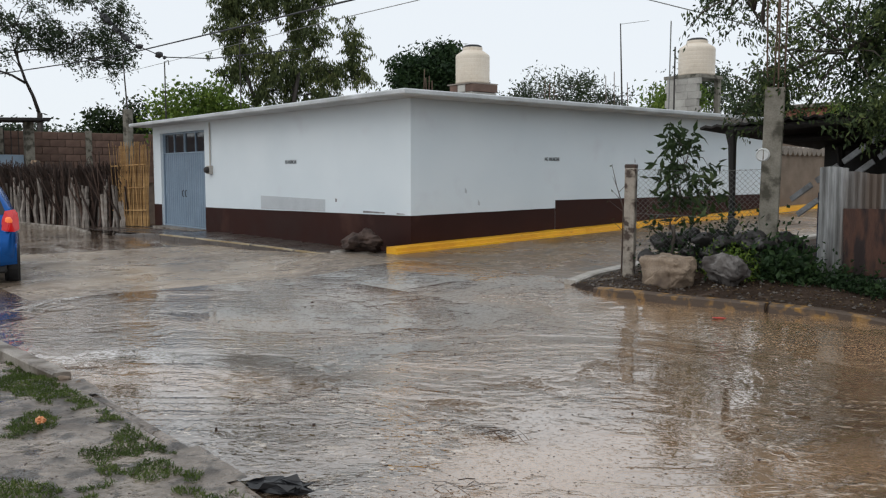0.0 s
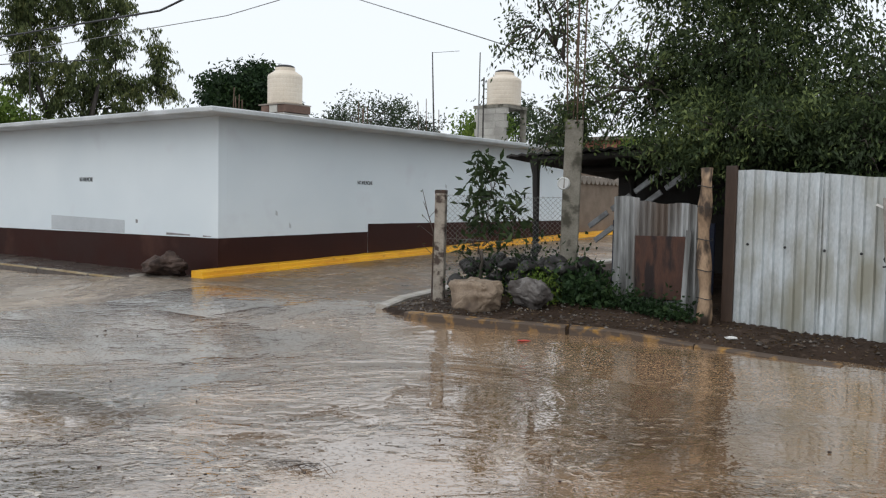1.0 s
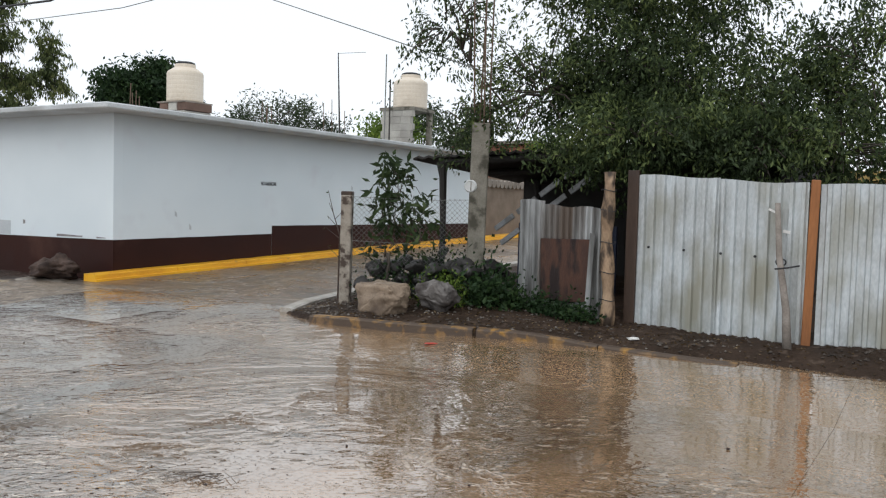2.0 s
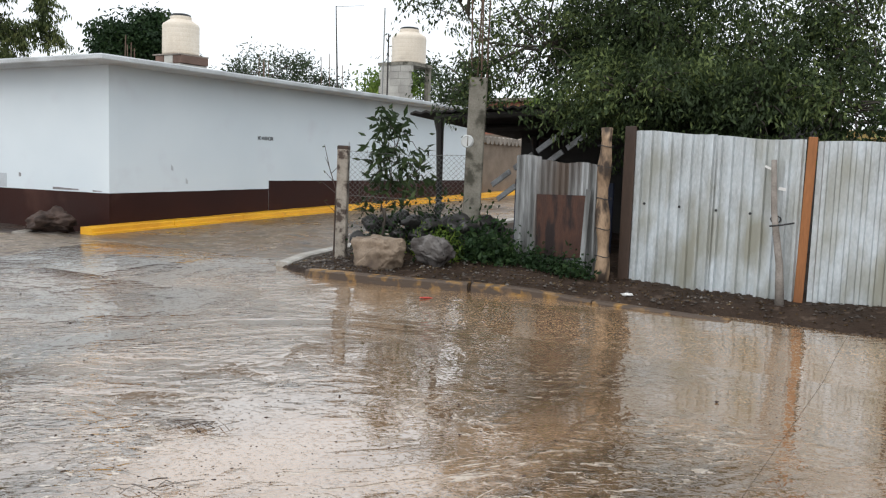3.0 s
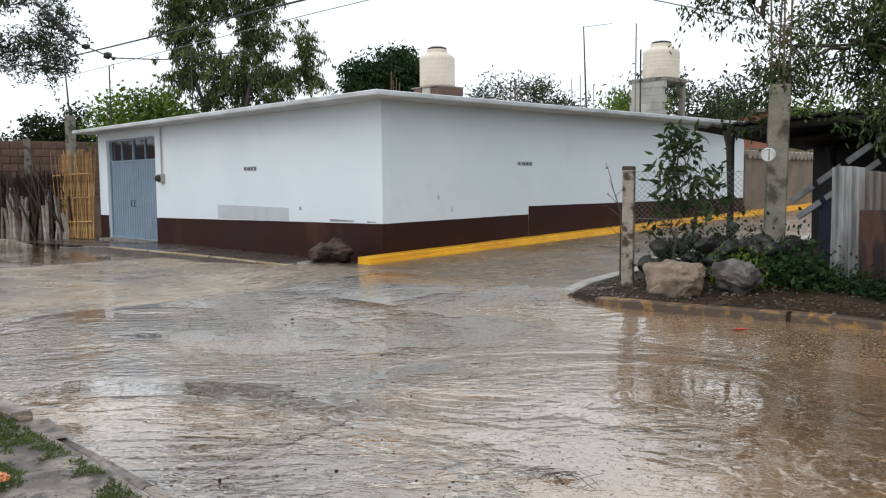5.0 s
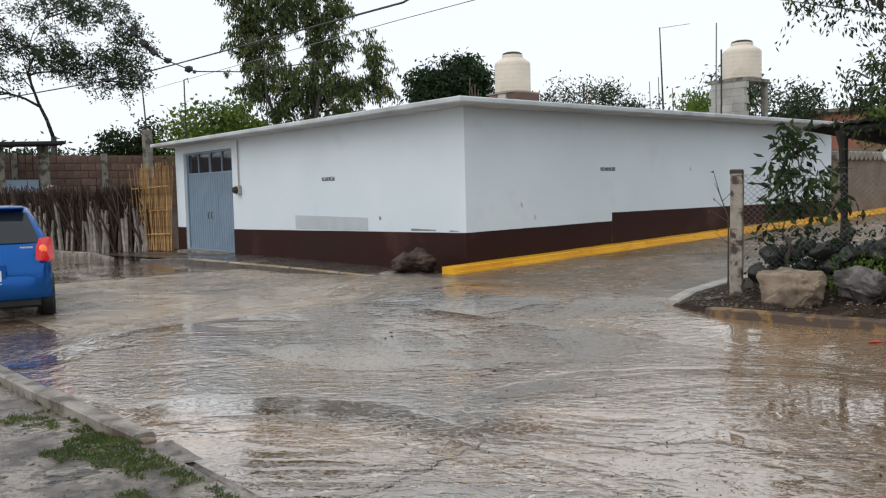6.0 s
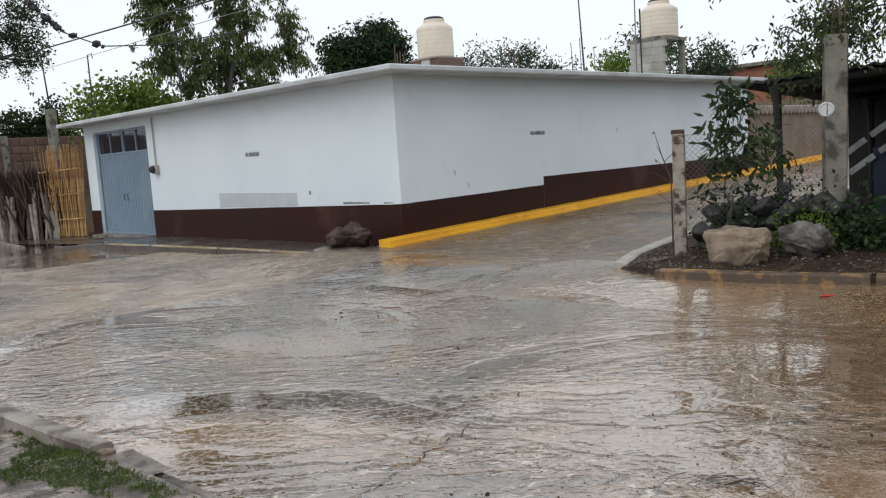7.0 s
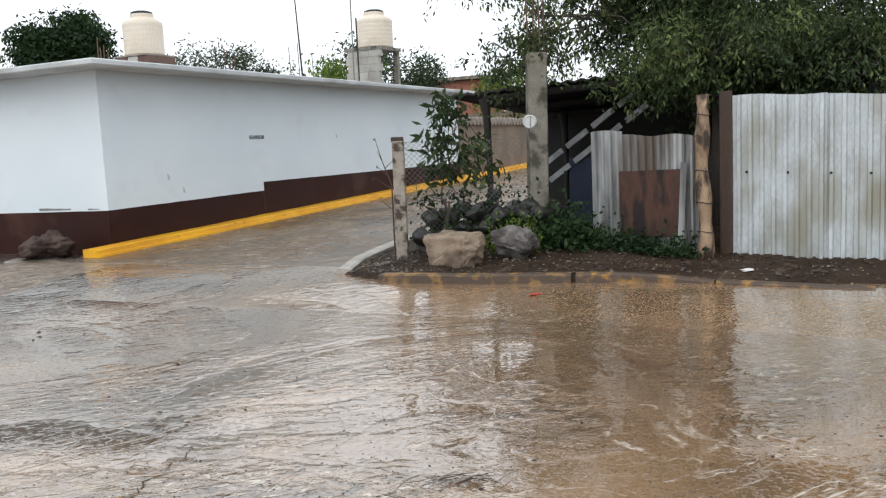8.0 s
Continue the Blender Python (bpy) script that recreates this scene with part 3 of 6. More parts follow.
def tree(name, at, trunk_h, r0, blobs, n_leaf, leaf, mat, label, seed, droop=0.6, clump=0.35, limbs=3, forks=1, hollow=0.35, bark=None, category="tree", twigs=7, hang=0.8, per=26, mass=8, spray=0.0):
    """A tree: bent tapered trunk, limbs into each mass of the crown, twigs, and leaves in clumps at the twig ends. blobs: centre, radii, share."""
    rnd = np.random.default_rng(seed)
    root = thing(name, at, label, category)
    bm = bmesh.new()
    tops = []
    for f in range(forks):
        lean = rnd.normal(size=2) * 0.12 * trunk_h * (1 if forks > 1 else 0.4)
        tp = Vector((lean[0], lean[1], trunk_h))
        tube(bm, [(0.02 * f, 0, -0.2), (lean[0] * 0.2, lean[1] * 0.3, trunk_h * 0.4), (lean[0] * 0.7, lean[1] * 0.6, trunk_h * 0.75), tp], [r0 * 1.15, r0, r0 * 0.8, r0 * 0.65])
        tops.append(tp)
    P, D = [], []
    total = sum(b[2] for b in blobs)
    nodes = [(p, r0 * 0.55) for p in tops]
    for c, rad, share in sorted(blobs, key=lambda q: min((Vector(q[0]) - p).length for p in tops)):
        c, rad = np.array(c, float), np.array(rad, float)
        start, thick = min(nodes, key=lambda p: (Vector(c) - p[0]).length + max(0.0, p[0].z - c[2]) * 2)
        mid = start.lerp(Vector(c), 0.5) + Vector(rnd.normal(size=3) * 0.14 * rad)
        tube(bm, [start - Vector((0, 0, 0.1)), start.lerp(mid, 0.5) + Vector(rnd.normal(size=3) * 0.05 * rad), mid, Vector(c)], [thick, thick * 0.85, thick * 0.72, thick * 0.5], 6)
        nodes += [(mid, thick * 0.68), (Vector(c), thick * 0.5)]
        for _ in range(limbs):
            q = rnd.normal(size=3)
            e = Vector(c + q / np.linalg.norm(q) * rad * 0.75)
            h = mid.lerp(Vector(c), rnd.uniform(0, 1))
            tube(bm, [h, h.lerp(e, 0.5) + Vector(rnd.normal(size=3) * 0.08 * rad), e], [r0 * 0.22, r0 * 0.13, r0 * 0.05], 5)
        k = max(6, int(n_leaf * share / total / per))
        q = rnd.normal(size=(k, 3))
        q /= np.linalg.norm(q, axis=1, keepdims=True)
        rr = (hollow + (1 - hollow) * rnd.random(k) ** 0.6)[:, None] * (1 + 0.16 * rnd.normal(size=(k, 1)))
        # twig ends gather in masses with gaps between them
        lump = rnd.normal(size=(mass, 3))
        lump /= np.linalg.norm(lump, axis=1, keepdims=True)
        lump *= rnd.uniform(0.5, 1.0, (mass, 1))
        own = lump[rnd.integers(0, mass, k)] + rnd.normal(size=(k, 3)) * 0.24
        ends = c + np.where(rnd.random((k, 1)) < 0.72, own, q * rr) * rad
        for e in ends[: twigs * 4]:
            a = Vector(c).lerp(Vector(e), 0.35)
            tube(bm, [a, a.lerp(Vector(e), 0.6) + Vector((0, 0, 0.06)), Vector(e)], [r0 * 0.08 + 0.006, r0 * 0.05 + 0.005, 0.004], 4, False)
        m = int(n_leaf * share / total / k) + 1
        pts = np.repeat(ends, m, 0) + rnd.normal(size=(k * m, 3)) * clump * np.array([1, 1, hang])
        outw = np.repeat(q, m, 0)
        if spray:
            # leaves strung along a drooping twig
            way = q * np.array([1, 1, 0.3]) + rnd.normal(size=(k, 3)) * 0.35 + np.array([0, 0, -0.25])
            way /= np.linalg.norm(way, axis=1, keepdims=True)
            u_ = rnd.random((k * m, 1))
            pts = np.repeat(ends, m, 0) + np.repeat(way, m, 0) * (u_ - 0.5) * spray + np.array([0, 0, -1]) * u_ ** 2 * spray * 0.35 + rnd.normal(size=(k * m, 3)) * clump * 0.35
            outw = np.repeat(way, m, 0) * 1.6
        dirs = rnd.normal(size=(k * m, 3)) * 0.7 + outw * 0.5 + np.array([0, 0, -droop])
        P.append(pts), D.append(dirs)
    part("trunk", bm, bark or M["bark"], root, smooth=True)
    leaves("crown", np.concatenate(P), np.concatenate(D), leaf[0], leaf[1], mat, root, rnd)
    return root


# ---- ground ----
def lerp_at(v, xs, ys):
    return np.interp(v, xs, ys)


def base_z(x):
    return lerp_at(x, [-90, -35, -25, -20, -14, -11, -8, -5, 0, 40], [0.0, 0.03, 0.05, 0.09, 0.11, 0.125, 0.15, 0.165, 0.17, 0.2])


def road_z(x, y):
    return base_z(x) + (0.088 * np.clip(y - 7, 0, 1.3) + 0.029 * np.clip(y - 8.9, 0, 30)) * np.clip((x + 16) / 3, 0, 1)


def verge_edge(x):
    return lerp_at(x, [-7.6, -7.0, -6.5, -5.9, -5.2, -4.15, -3.4, -2.85, -1.4, 0, 3, 40], [9.6, 8.5, 8.28, 8.2, 8.2, 8.42, 8.58, 8.56, 8.5, 8.35, 8.2, 8.0])


def street_edge(y):
    return lerp_at(y, [7.5, 8.5, 9.3, 10.4, 12, 40], [-6.5, -7.0, -7.25, -7.42, -7.5, -7.7])


def verge_in(x, y):
    """How far inside the earth verge a place lies."""
    return np.minimum(y - verge_edge(x), x - street_edge(y))


def verge_rise(x):
    return lerp_at(x, [-7.4, -6.6, -5.8, -3.2, -2.6, -1.4, 4], [0.04, 0.05, 0.085, 0.085, 0.06, 0.05, 0.07])


def bumps(x, y):
    return 0.012 * np.sin(7.1 * x + 2 * y) * np.sin(5.3 * y - x) + 0.008 * np.sin(17 * x - 5 * y) * np.sin(13 * y + 3 * x)


def ground_z(x, y):
    d = verge_in(x, y)
    under = road_z(x, y) - 0.07
    wide = lerp_at(x, [-2.9, -1.4], [0.07, 0.5])
    up = road_z(x, y) + verge_rise(x) - 0.02 + np.clip(d, 0, 1.3) * lerp_at(x, [-7.4, -6.5, -1.4, 4], [0.03, 0.09, 0.12, 0.12]) + bumps(x, y)
    k = np.clip((d + 0.02) / wide, 0, 1)
    return under + (up - under) * k


gx = np.concatenate([[-1500, -600, -250, -120, -80, -60], np.arange(-50, -9, 2.0), np.arange(-8, 3, 0.09), np.arange(3.2, 14, 1.0), [20, 35, 60, 120, 300, 700, 1500]])
gy = np.concatenate([[-1500, -500, -150, -60, -25, -10, -4], np.arange(0, 8, 0.5), np.arange(8.0, 11.2, 0.09), np.arange(11.4, 26, 0.6), [28, 32, 38, 50, 80, 150, 300, 700, 1500]])
tagged(sheet("ground", gx, gy, ground_z, M["mud"]), "dark wet muddy earth, trodden and littered with gravel", "ground", kind="structure")

road = tagged(thing("road", (0, 0, 0), "grey-brown concrete road under a film of running muddy rainwater", "road"), kind="structure")
rx = [-62, -48, -36, -28, -21.6, -18.0, -14.4, -11.0, -7.6, -4.0, -0.4, 3.2, 7.0, 14, 30]
ry = [1.98, 2.98, 6.02, 9.05]


def slab(x0, x1, y0, y1, keep=None, step=0.45, mat="road"):
    nx, ny = max(2, int((x1 - x0) / step)), max(2, int((y1 - y0) / step))
    return sheet("slab", np.linspace(x0 + 0.0012, x1 - 0.0012, nx + 1), np.linspace(y0 + 0.0012, y1 - 0.0012, ny + 1), road_z, M[mat], road, keep, 0.12 if keep is None else 0, smooth=False)


for a, b in zip(rx, rx[1:]):
    for c, d in zip(ry, ry[1:]):
        slab(a, b, c, d, mat="worn" if -18.1 < a < -12 and c > 2.9 else "road")
for c, d in zip([9.05, 12.6, 16.4, 20.2, 24.2, 28.4, 33], [12.6, 16.4, 20.2, 24.2, 28.4, 33, 39]):
    slab(-12.4, -9.9, c, d, mat="side")
    slab(-9.9, -7.35, c, d, mat="side")
slab(-62, -28, 9.05, 16)

# raised bank behind the low kerb
def bank_z(x, y):
    return base_z(x) + 0.035 + 0.02 * np.clip(1.9 - y, 0, 1) + 0.7 * bumps(x, y) - 0.035 * np.clip((-6.2 - x) / 0.4, 0, 1)


tagged(sheet("bank", np.concatenate([np.arange(-40, -12, 2.0), np.arange(-12, 4, 0.12), [6, 10, 20]]), np.concatenate([[-14, -8, -4, -1], np.arange(-0.5, 2.14, 0.12)]), bank_z, M["bank"], None,
             lambda x, y: y < lerp_at(x, [-34, -11.4, -8.2, -6.1, 4], [1.42, 1.8, 1.9, 2.04, 2.04]) + (0.0 if x < -6.2 else 0.06 * math.sin(3 * x))), "wet sandy cement footway with puddled hollows", "footway", kind="structure")

KERB = [(-0.075, -0.12), (-0.075, 0.0), (-0.05, 0.018), (0.055, 0.018), (0.075, -0.005), (0.075, -0.12)]


def kerb_run(name, label, pts, mat, lengths, prof=KERB):
    """A kerb of separate cast lengths with open joints; lengths: how many pieces."""
    root = tagged(thing(name, (0, 0, 0), label, "kerb"), kind="structure")
    pts = [Vector(p) for p in pts]
    cum = [0]
    for a, b in zip(pts, pts[1:]):
        cum.append(cum[-1] + (b - a).length)
    at = lambda s: Vector([float(np.interp(s, cum, [p[k] for p in pts])) for k in range(3)])
    for i in range(lengths):
        s0, s1 = cum[-1] * i / lengths + 0.008, cum[-1] * (i + 1) / lengths - 0.008
        ribbon("kerbstone", [at(s0 + (s1 - s0) * q / 6) for q in range(7)], prof, mat, root)
    return root


def on_road(x, y, up):
    return (x, y, float(road_z(x, y)) + up)


kerb_run("kerb_left", "low weathered cement kerb with a broken end", [on_road(-34, 1.45, 0.075), on_road(-18, 1.56, 0.075), on_road(-11.4, 1.80, 0.075), on_road(-8.2, 1.90, 0.075), on_road(-6.12, 2.05, 0.07)], M["kerb"], 12, [(-0.10, -0.14), (-0.10, 0.0), (-0.085, 0.012), (0.025, 0.012), (0.04, -0.005), (0.04, -0.14)])
kerb_run("kerb_flush", "flush worn cement edging beside the footway", [on_road(-6.05, 2.06, 0.012), on_road(-4.2, 2.10, 0.004), on_road(-3.2, 2.06, 0.002), on_road(2, 2.06, 0.0)], M["bank"], 5, [(-0.035, -0.1), (-0.035, 0.0), (-0.02, 0.012), (0.02, 0.012), (0.035, 0), (0.035, -0.1)])
kerb_run("kerb_verge", "worn cement kerb with flaking yellow paint", [on_road(x, float(verge_edge(x)) + 0.03, float(verge_rise(x)) - 0.015) for x in (-6.3, -5.9, -5.5, -5.1, -4.6, -4.16)] , M["oldyellow"], 1)
kerb_run("kerb_verge_end", "worn yellow kerb sinking into the mud", [on_road(x, float(verge_edge(x)) + 0.03, h) for x, h in ((-4.13, 0.07), (-3.6, 0.065), (-3.3, 0.05), (-2.9, 0.02), (-2.4, 0.008), (-1.4, -0.004))], M["oldyellow"], 2)
kerb_run("kerb_corner", "pale cement edging curving round the corner", [on_road(float(street_edge(y)) + 0.03, y, h) for y, h in ((8.55, 0.03), (8.8, 0.05), (9.3, 0.06), (9.8, 0.06), (10.4, 0.06), (12, 0.06), (18, 0.06), (30, 0.06))], M["edging"], 5, [(-0.085, -0.12), (-0.085, 0.01), (-0.06, 0.03), (0.06, 0.03), (0.085, 0.01), (0.085, -0.12)])


def walk_z(x, y):
    return base_z(x) + lerp_at(x, [-27, -23.5, -20, -13.0, -12.3], [0.03, 0.08, 0.11, 0.08, 0.05]) + 0.004 * np.sin(9 * x) * np.sin(7 * y)


def walk_edge(x):
    return lerp_at(x, [-27, -21.2, -16.2, -12.6, -12.0], [8.1, 8.34, 8.68, 8.78, 8.85])


tagged(sheet("sidewalk", np.arange(-26.5, -12.2, 0.25), np.arange(8.0, 10.02, 0.1), walk_z, M["pave"], None, lambda x, y: y > walk_edge(x) - 0.05), "wet dark cement sidewalk before the house", "sidewalk", kind="structure")
kerb_run("kerb_sidewalk", "wet cement kerb of the sidewalk, grey with a worn painted rim", [(x, float(walk_edge(x)), float(walk_z(x, 9))) for x in (-12.7, -14.5, -16.2, -18.5, -20.6, -21.6)] + [(-22.4, 8.25, 0.10), (-23.2, 8.18, 0.08)], M["pave"], 6)
sw = bpy.data.objects["kerb_sidewalk"]
for x0, x1 in ((-12.9, -14.35), (-14.42, -16.1), (-16.2, -18.6), (-18.7, -20.5)):
    ribbon("painted_rim", [(x, float(walk_edge(x)) - 0.035, float(walk_z(x, 9)) + 0.012) for x in np.linspace(x0, x1, 7)], [(-0.045, -0.03), (-0.045, 0.004), (-0.03, 0.012), (0.03, 0.012), (0.04, 0.004), (0.04, -0.03)], M["rimpaint"], sw)
kerb_run("kerb_far", "grey cement kerb beside the brush fence", [(-24.2, 7.7, 0.10), (-26.5, 7.9, 0.14), (-27.5, 7.6, 0.14), (-33, 7.0, 0.12)], M["kerb"], 4)

# ---- the white house ----
WX, WY = -12.3, 10.0
ROOF = 3.1
house = thing("house", (0, 0, 0), "single-storey white rendered house with dark brown painted base", "house")
bm = bmesh.new()
box(bm, ((-25.2 - 24.62) / 2, WY + 0.1, 1.5), (0.58, 0.2, 3.27))
box(bm, ((-21.5 + WX) / 2, WY + 0.1, 1.5), (WX + 21.5, 0.2, 3.27))
box(bm, ((-24.62 - 21.5) / 2, WY + 0.1, 3.03), (24.62 - 21.5 - 0.001, 0.196, 0.21))
part("wall", bm, M["white"], house)
bm = bmesh.new()
box(bm, (WX - 0.1, (WY + 0.201 + 23.29) / 2, 1.5), (0.2, 23.29 - WY - 0.201, 3.27))
part("wall", bm, M["white"], house)
bm = bmesh.new()
box(bm, (-25.1, 17, 1.5), (0.2, 13.5, 3.27)), box(bm, (-18.7, 23.19, 1.5), (12.5, 0.2, 3.27))
part("wall", bm, M["white"], house)
bm = bmesh.new()
box(bm, ((-25.55 - 11.7) / 2, (9.4 + 23.1) / 2 + 0.1, ROOF + 0.085), (25.55 - 11.7, 13.9, 0.10), bevel=0.02)
part("roof", bm, M["eave"], house)


def band(name, a, b, low, high, mat, proud=0.006):
    """A painted strip on a wall between two plan points, with its own low and high heights at both ends."""
    bm = bmesh.new()
    n = 24
    d = (Vector(b) - Vector(a)).normalized()
    out = Vector((d.y, -d.x, 0)) * proud
    back = Vector((d.y, -d.x, 0)) * -0.03
    rows = []
    for i in range(n + 1):
        p = Vector(a).lerp(Vector(b), i / n)
        lo, hi = low[0] + (low[1] - low[0]) * i / n, high[0] + (high[1] - high[0]) * i / n + 0.006 * noise.noise(p * 5)
        rows.append([bm.verts.new(Vector((p.x, p.y, z)) + o) for z, o in ((lo, out), (hi, out), (hi, back), (lo, back))])
    for q, w in zip(rows, rows[1:]):
        for k in range(4):
            bm.faces.new((q[k], w[k], w[(k + 1) % 4], q[(k + 1) % 4]))
    bm.faces.new(rows[0]), bm.faces.new(rows[-1][::-1])
    bmesh.ops.recalc_face_normals(bm, faces=bm.faces)
    return part(name, bm, mat, house)


band("base_band", (-25.2, WY, 0), (-24.62, WY, 0), (0, 0.0), (0.82, 0.82), M["brown"])
band("base_band", (-21.5, WY, 0), (WX + 0.006, WY, 0), (0, 0.0), (0.82, 0.925), M["brown"])
band("base_band", (WX, WY, 0), (WX, 13.96, 0), (0, 0.0), (0.925, 0.975), M["brown"])
band("base_band", (WX, 13.97, 0), (WX, 23.29, 0), (0, 0.0), (1.15, 1.16), M["brown"])
band("repaint_patch", (-18.3, WY, 0), (-15.35, WY, 0), (0.88, 0.905), (1.2, 1.17), M["patch"], 0.004)
for x0, x1, z0, z1 in ((-13.9, -13.15, 0.93, 0.975), (-12.75, -12.5, 0.935, 0.965), (-14.95, -14.88, 1.12, 1.2)):
    band("flaked_spot", (x0, WY, 0), (x1, WY, 0), (z0, z0 + 0.01), (z1, z1 - 0.01), M["stain"], 0.003)
for y0, z0 in ((11.35, 1.35), (11.7, 1.1), (16.7, 2.0)):
    band("flaked_spot", (WX, y0, 0), (WX, y0 + 0.05, 0), (z0, z0 - 0.02), (z0 + 0.1, z0 + 0.05), M["patch"], 0.003)


def stencil(text, m, width):
    cu = bpy.data.curves.new("lettering", "FONT")
    cu.body, cu.extrude = text, 0.002
    tmp = new("lettering_tmp", cu)
    me = bpy.data.meshes.new_from_object(tmp.evaluated_get(bpy.context.evaluated_depsgraph_get()))
    bpy.data.objects.remove(tmp)
    xs = [v.co.x for v in me.vertices]
    s = width / (max(xs) - min(xs))
    me.transform(Matrix.Diagonal((s, s * 1.75, 1, 1)))
    ob = link("lettering", me, M["ink"], house, "small black stencilled words")
    ob.matrix_basis = m


stencil("NO ANUNCIAR", pose(-17.08, WY - 0.005, 1.95, 90, 0, 0), 0.52)
stencil("NO ANUNCIAR", pose(WX + 0.005, 13.62, 2.0, 90, 0, 90), 0.46)

# garage door in the left wall
gate = tagged(thing("door_1", (-23.06, WY + 0.12, 0.2), "closed grey-blue corrugated metal double door with dark transom glass", "door"), kind="structure")
bm = bmesh.new()
for x in (-1.54, 1.54):
    box(bm, (x, 0, 1.36), (0.06, 0.09, 2.72))
box(bm, (0, 0, 2.70), (3.02, 0.09, 0.05)), box(bm, (0, 0, 0.02), (3.02, 0.07, 0.05))
part("door_frame", bm, M["door"], gate)
for s in (-1, 1):
    bm = bmesh.new()
    n, w = 40, 1.48
    prof = []
    for i in range(n + 1):
        prof.append((s * 0.75 - w / 2 + w * i / n, 0.034 if i % 4 in (0, 1) else -0.034))
    for z0, z1 in ((0.05, 2.12),):
        lo = [bm.verts.new((x, y, z0)) for x, y in prof]
        hi = [bm.verts.new((x, y, z1)) for x, y in prof]
        lob = [bm.verts.new((x, y + 0.02, z0)) for x, y in prof]
        hib = [bm.verts.new((x, y + 0.02, z1)) for x, y in prof]
        for i in range(n):
            bm.faces.new((lo[i], lo[i + 1], hi[i + 1], hi[i])), bm.faces.new((lob[i + 1], lob[i], hib[i], hib[i + 1]))
            bm.faces.new((hi[i], hi[i + 1], hib[i + 1], hib[i]))
    box(bm, (s * 0.75, -0.005, 2.13), (w, 0.05, 0.035))
    for x in (s * 0.75 - w / 2 + 0.02, s * 0.75, s * 0.75 + w / 2 - 0.02):
        box(bm, (x, -0.004, 2.41), (0.03, 0.048, 0.54))
    leaf_ob = part("door_leaf", bm, M["door"], gate)
    for q in (-0.37, 0.37):
        bm = bmesh.new()
        box(bm, (s * 0.75 + q, 0.01, 2.41), (0.71, 0.01, 0.54))
        part("pane", bm, M["darkglass"], leaf_ob, "dark transom glass")
    bm = bmesh.new()
    tube(bm, [(s * 0.1, -0.03, 0.88), (s * 0.1, -0.08, 0.90), (s * 0.1, -0.08, 1.04), (s * 0.1, -0.03, 1.06)], 0.012, 6)
    part("handle", bm, M["steel"], leaf_ob)
bm = bmesh.new()
box(bm, (0, -0.2, -0.06), (3.0, 0.5, 0.1))
part("threshold", bm, M["kerb"], gate)

meter = thing("electric_meter", (-21.08, WY, 1.83), "grey round electric meter with conduit on the wall", "meter")
bm = bmesh.new()
box(bm, (0, -0.05, 0), (0.22, 0.1, 0.22), bevel=0.01)
part("box", bm, M["block"], meter)
bm = bmesh.new()
lathe(bm, [(0.085, 0), (0.085, 0.06), (0.06, 0.1), (0.0, 0.105)], 18)
bm.transform(pose(0, -0.1, 0, 90))
part("glass", bm, M["steel"], meter)
bm = bmesh.new()
tube(bm, [(0, -0.035, 0.1), (0, -0.035, 1.26)], 0.02, 8)
part("conduit", bm, M["block"], meter)

# yellow kerb under the long wall
yk = tagged(thing("kerb_yellow", (0, 0, 0), "bright yellow painted kerb along the house wall", "kerb"), kind="structure")
for i in range(12):
    y0, y1 = 9.42 + i * 1.75, 9.42 + (i + 1) * 1.75 - 0.01
    yp = [(WX + 0.2, y0 + (y1 - y0) * q / 4, float(road_z(-12, y0 + (y1 - y0) * q / 4))) for q in range(5)]
    ribbon("kerbstone", yp, [(0.19, -0.1), (0.19, 0.125), (-0.09, 0.125), (-0.11, 0.11), (-0.115, 0.045), (-0.16, 0.035), (-0.17, -0.1)][::-1], M["yellow"], yk)

pad = tagged(thing("cement_pad", (-12.75, 9.2, 0.1), "worn pale cement ramp pad under the boulder", "pad"), kind="structure")
bm = bmesh.new()
box(bm, (-0.15, 0.05, 0.05), (1.3, 0.5, 0.14), pose(0, 0, 0, 4, 3, 6), 0.03)
part("wedge", bm, M["kerb"], pad)
rock("rock", (-13.02, 9.40, 0.2), (0.95, 0.8, 0.65), M["lava"], "dark brown wet lava boulder on the sidewalk corner", 11, turn=20, rough=0.6)

# tanks on the roof
def water_tank(at, r, h, label, group="roof water tanks"):
    root = thing("water_tank", at, label, "water tank", group)
    bm = bmesh.new()
    prof = [(r * 0.96, 0), (r, 0.03)]
    for i in range(6):
        z = 0.06 + i * h * 0.68 / 6
        prof += [(r, z), (r * 0.994, z + h * 0.02), (r * 0.994, z + h * 0.035), (r, z + h * 0.055)]
    prof += [(r, h * 0.74), (r * 0.96, h * 0.79), (r * 0.62, h * 0.90), (r * 0.58, h * 0.905), (r * 0.58, h * 0.985), (r * 0.5, h)]
    lathe(bm, prof, 32)
    part("body", bm, M["tank"], root, smooth=False)
    bm = bmesh.new()
    lathe(bm, [(r * 0.54, h * 0.99), (r * 0.54, h * 1.03), (r * 0.40, h * 1.06)], 24)
    part("lid", bm, M["black"], root, "dark screw lid")
    return root


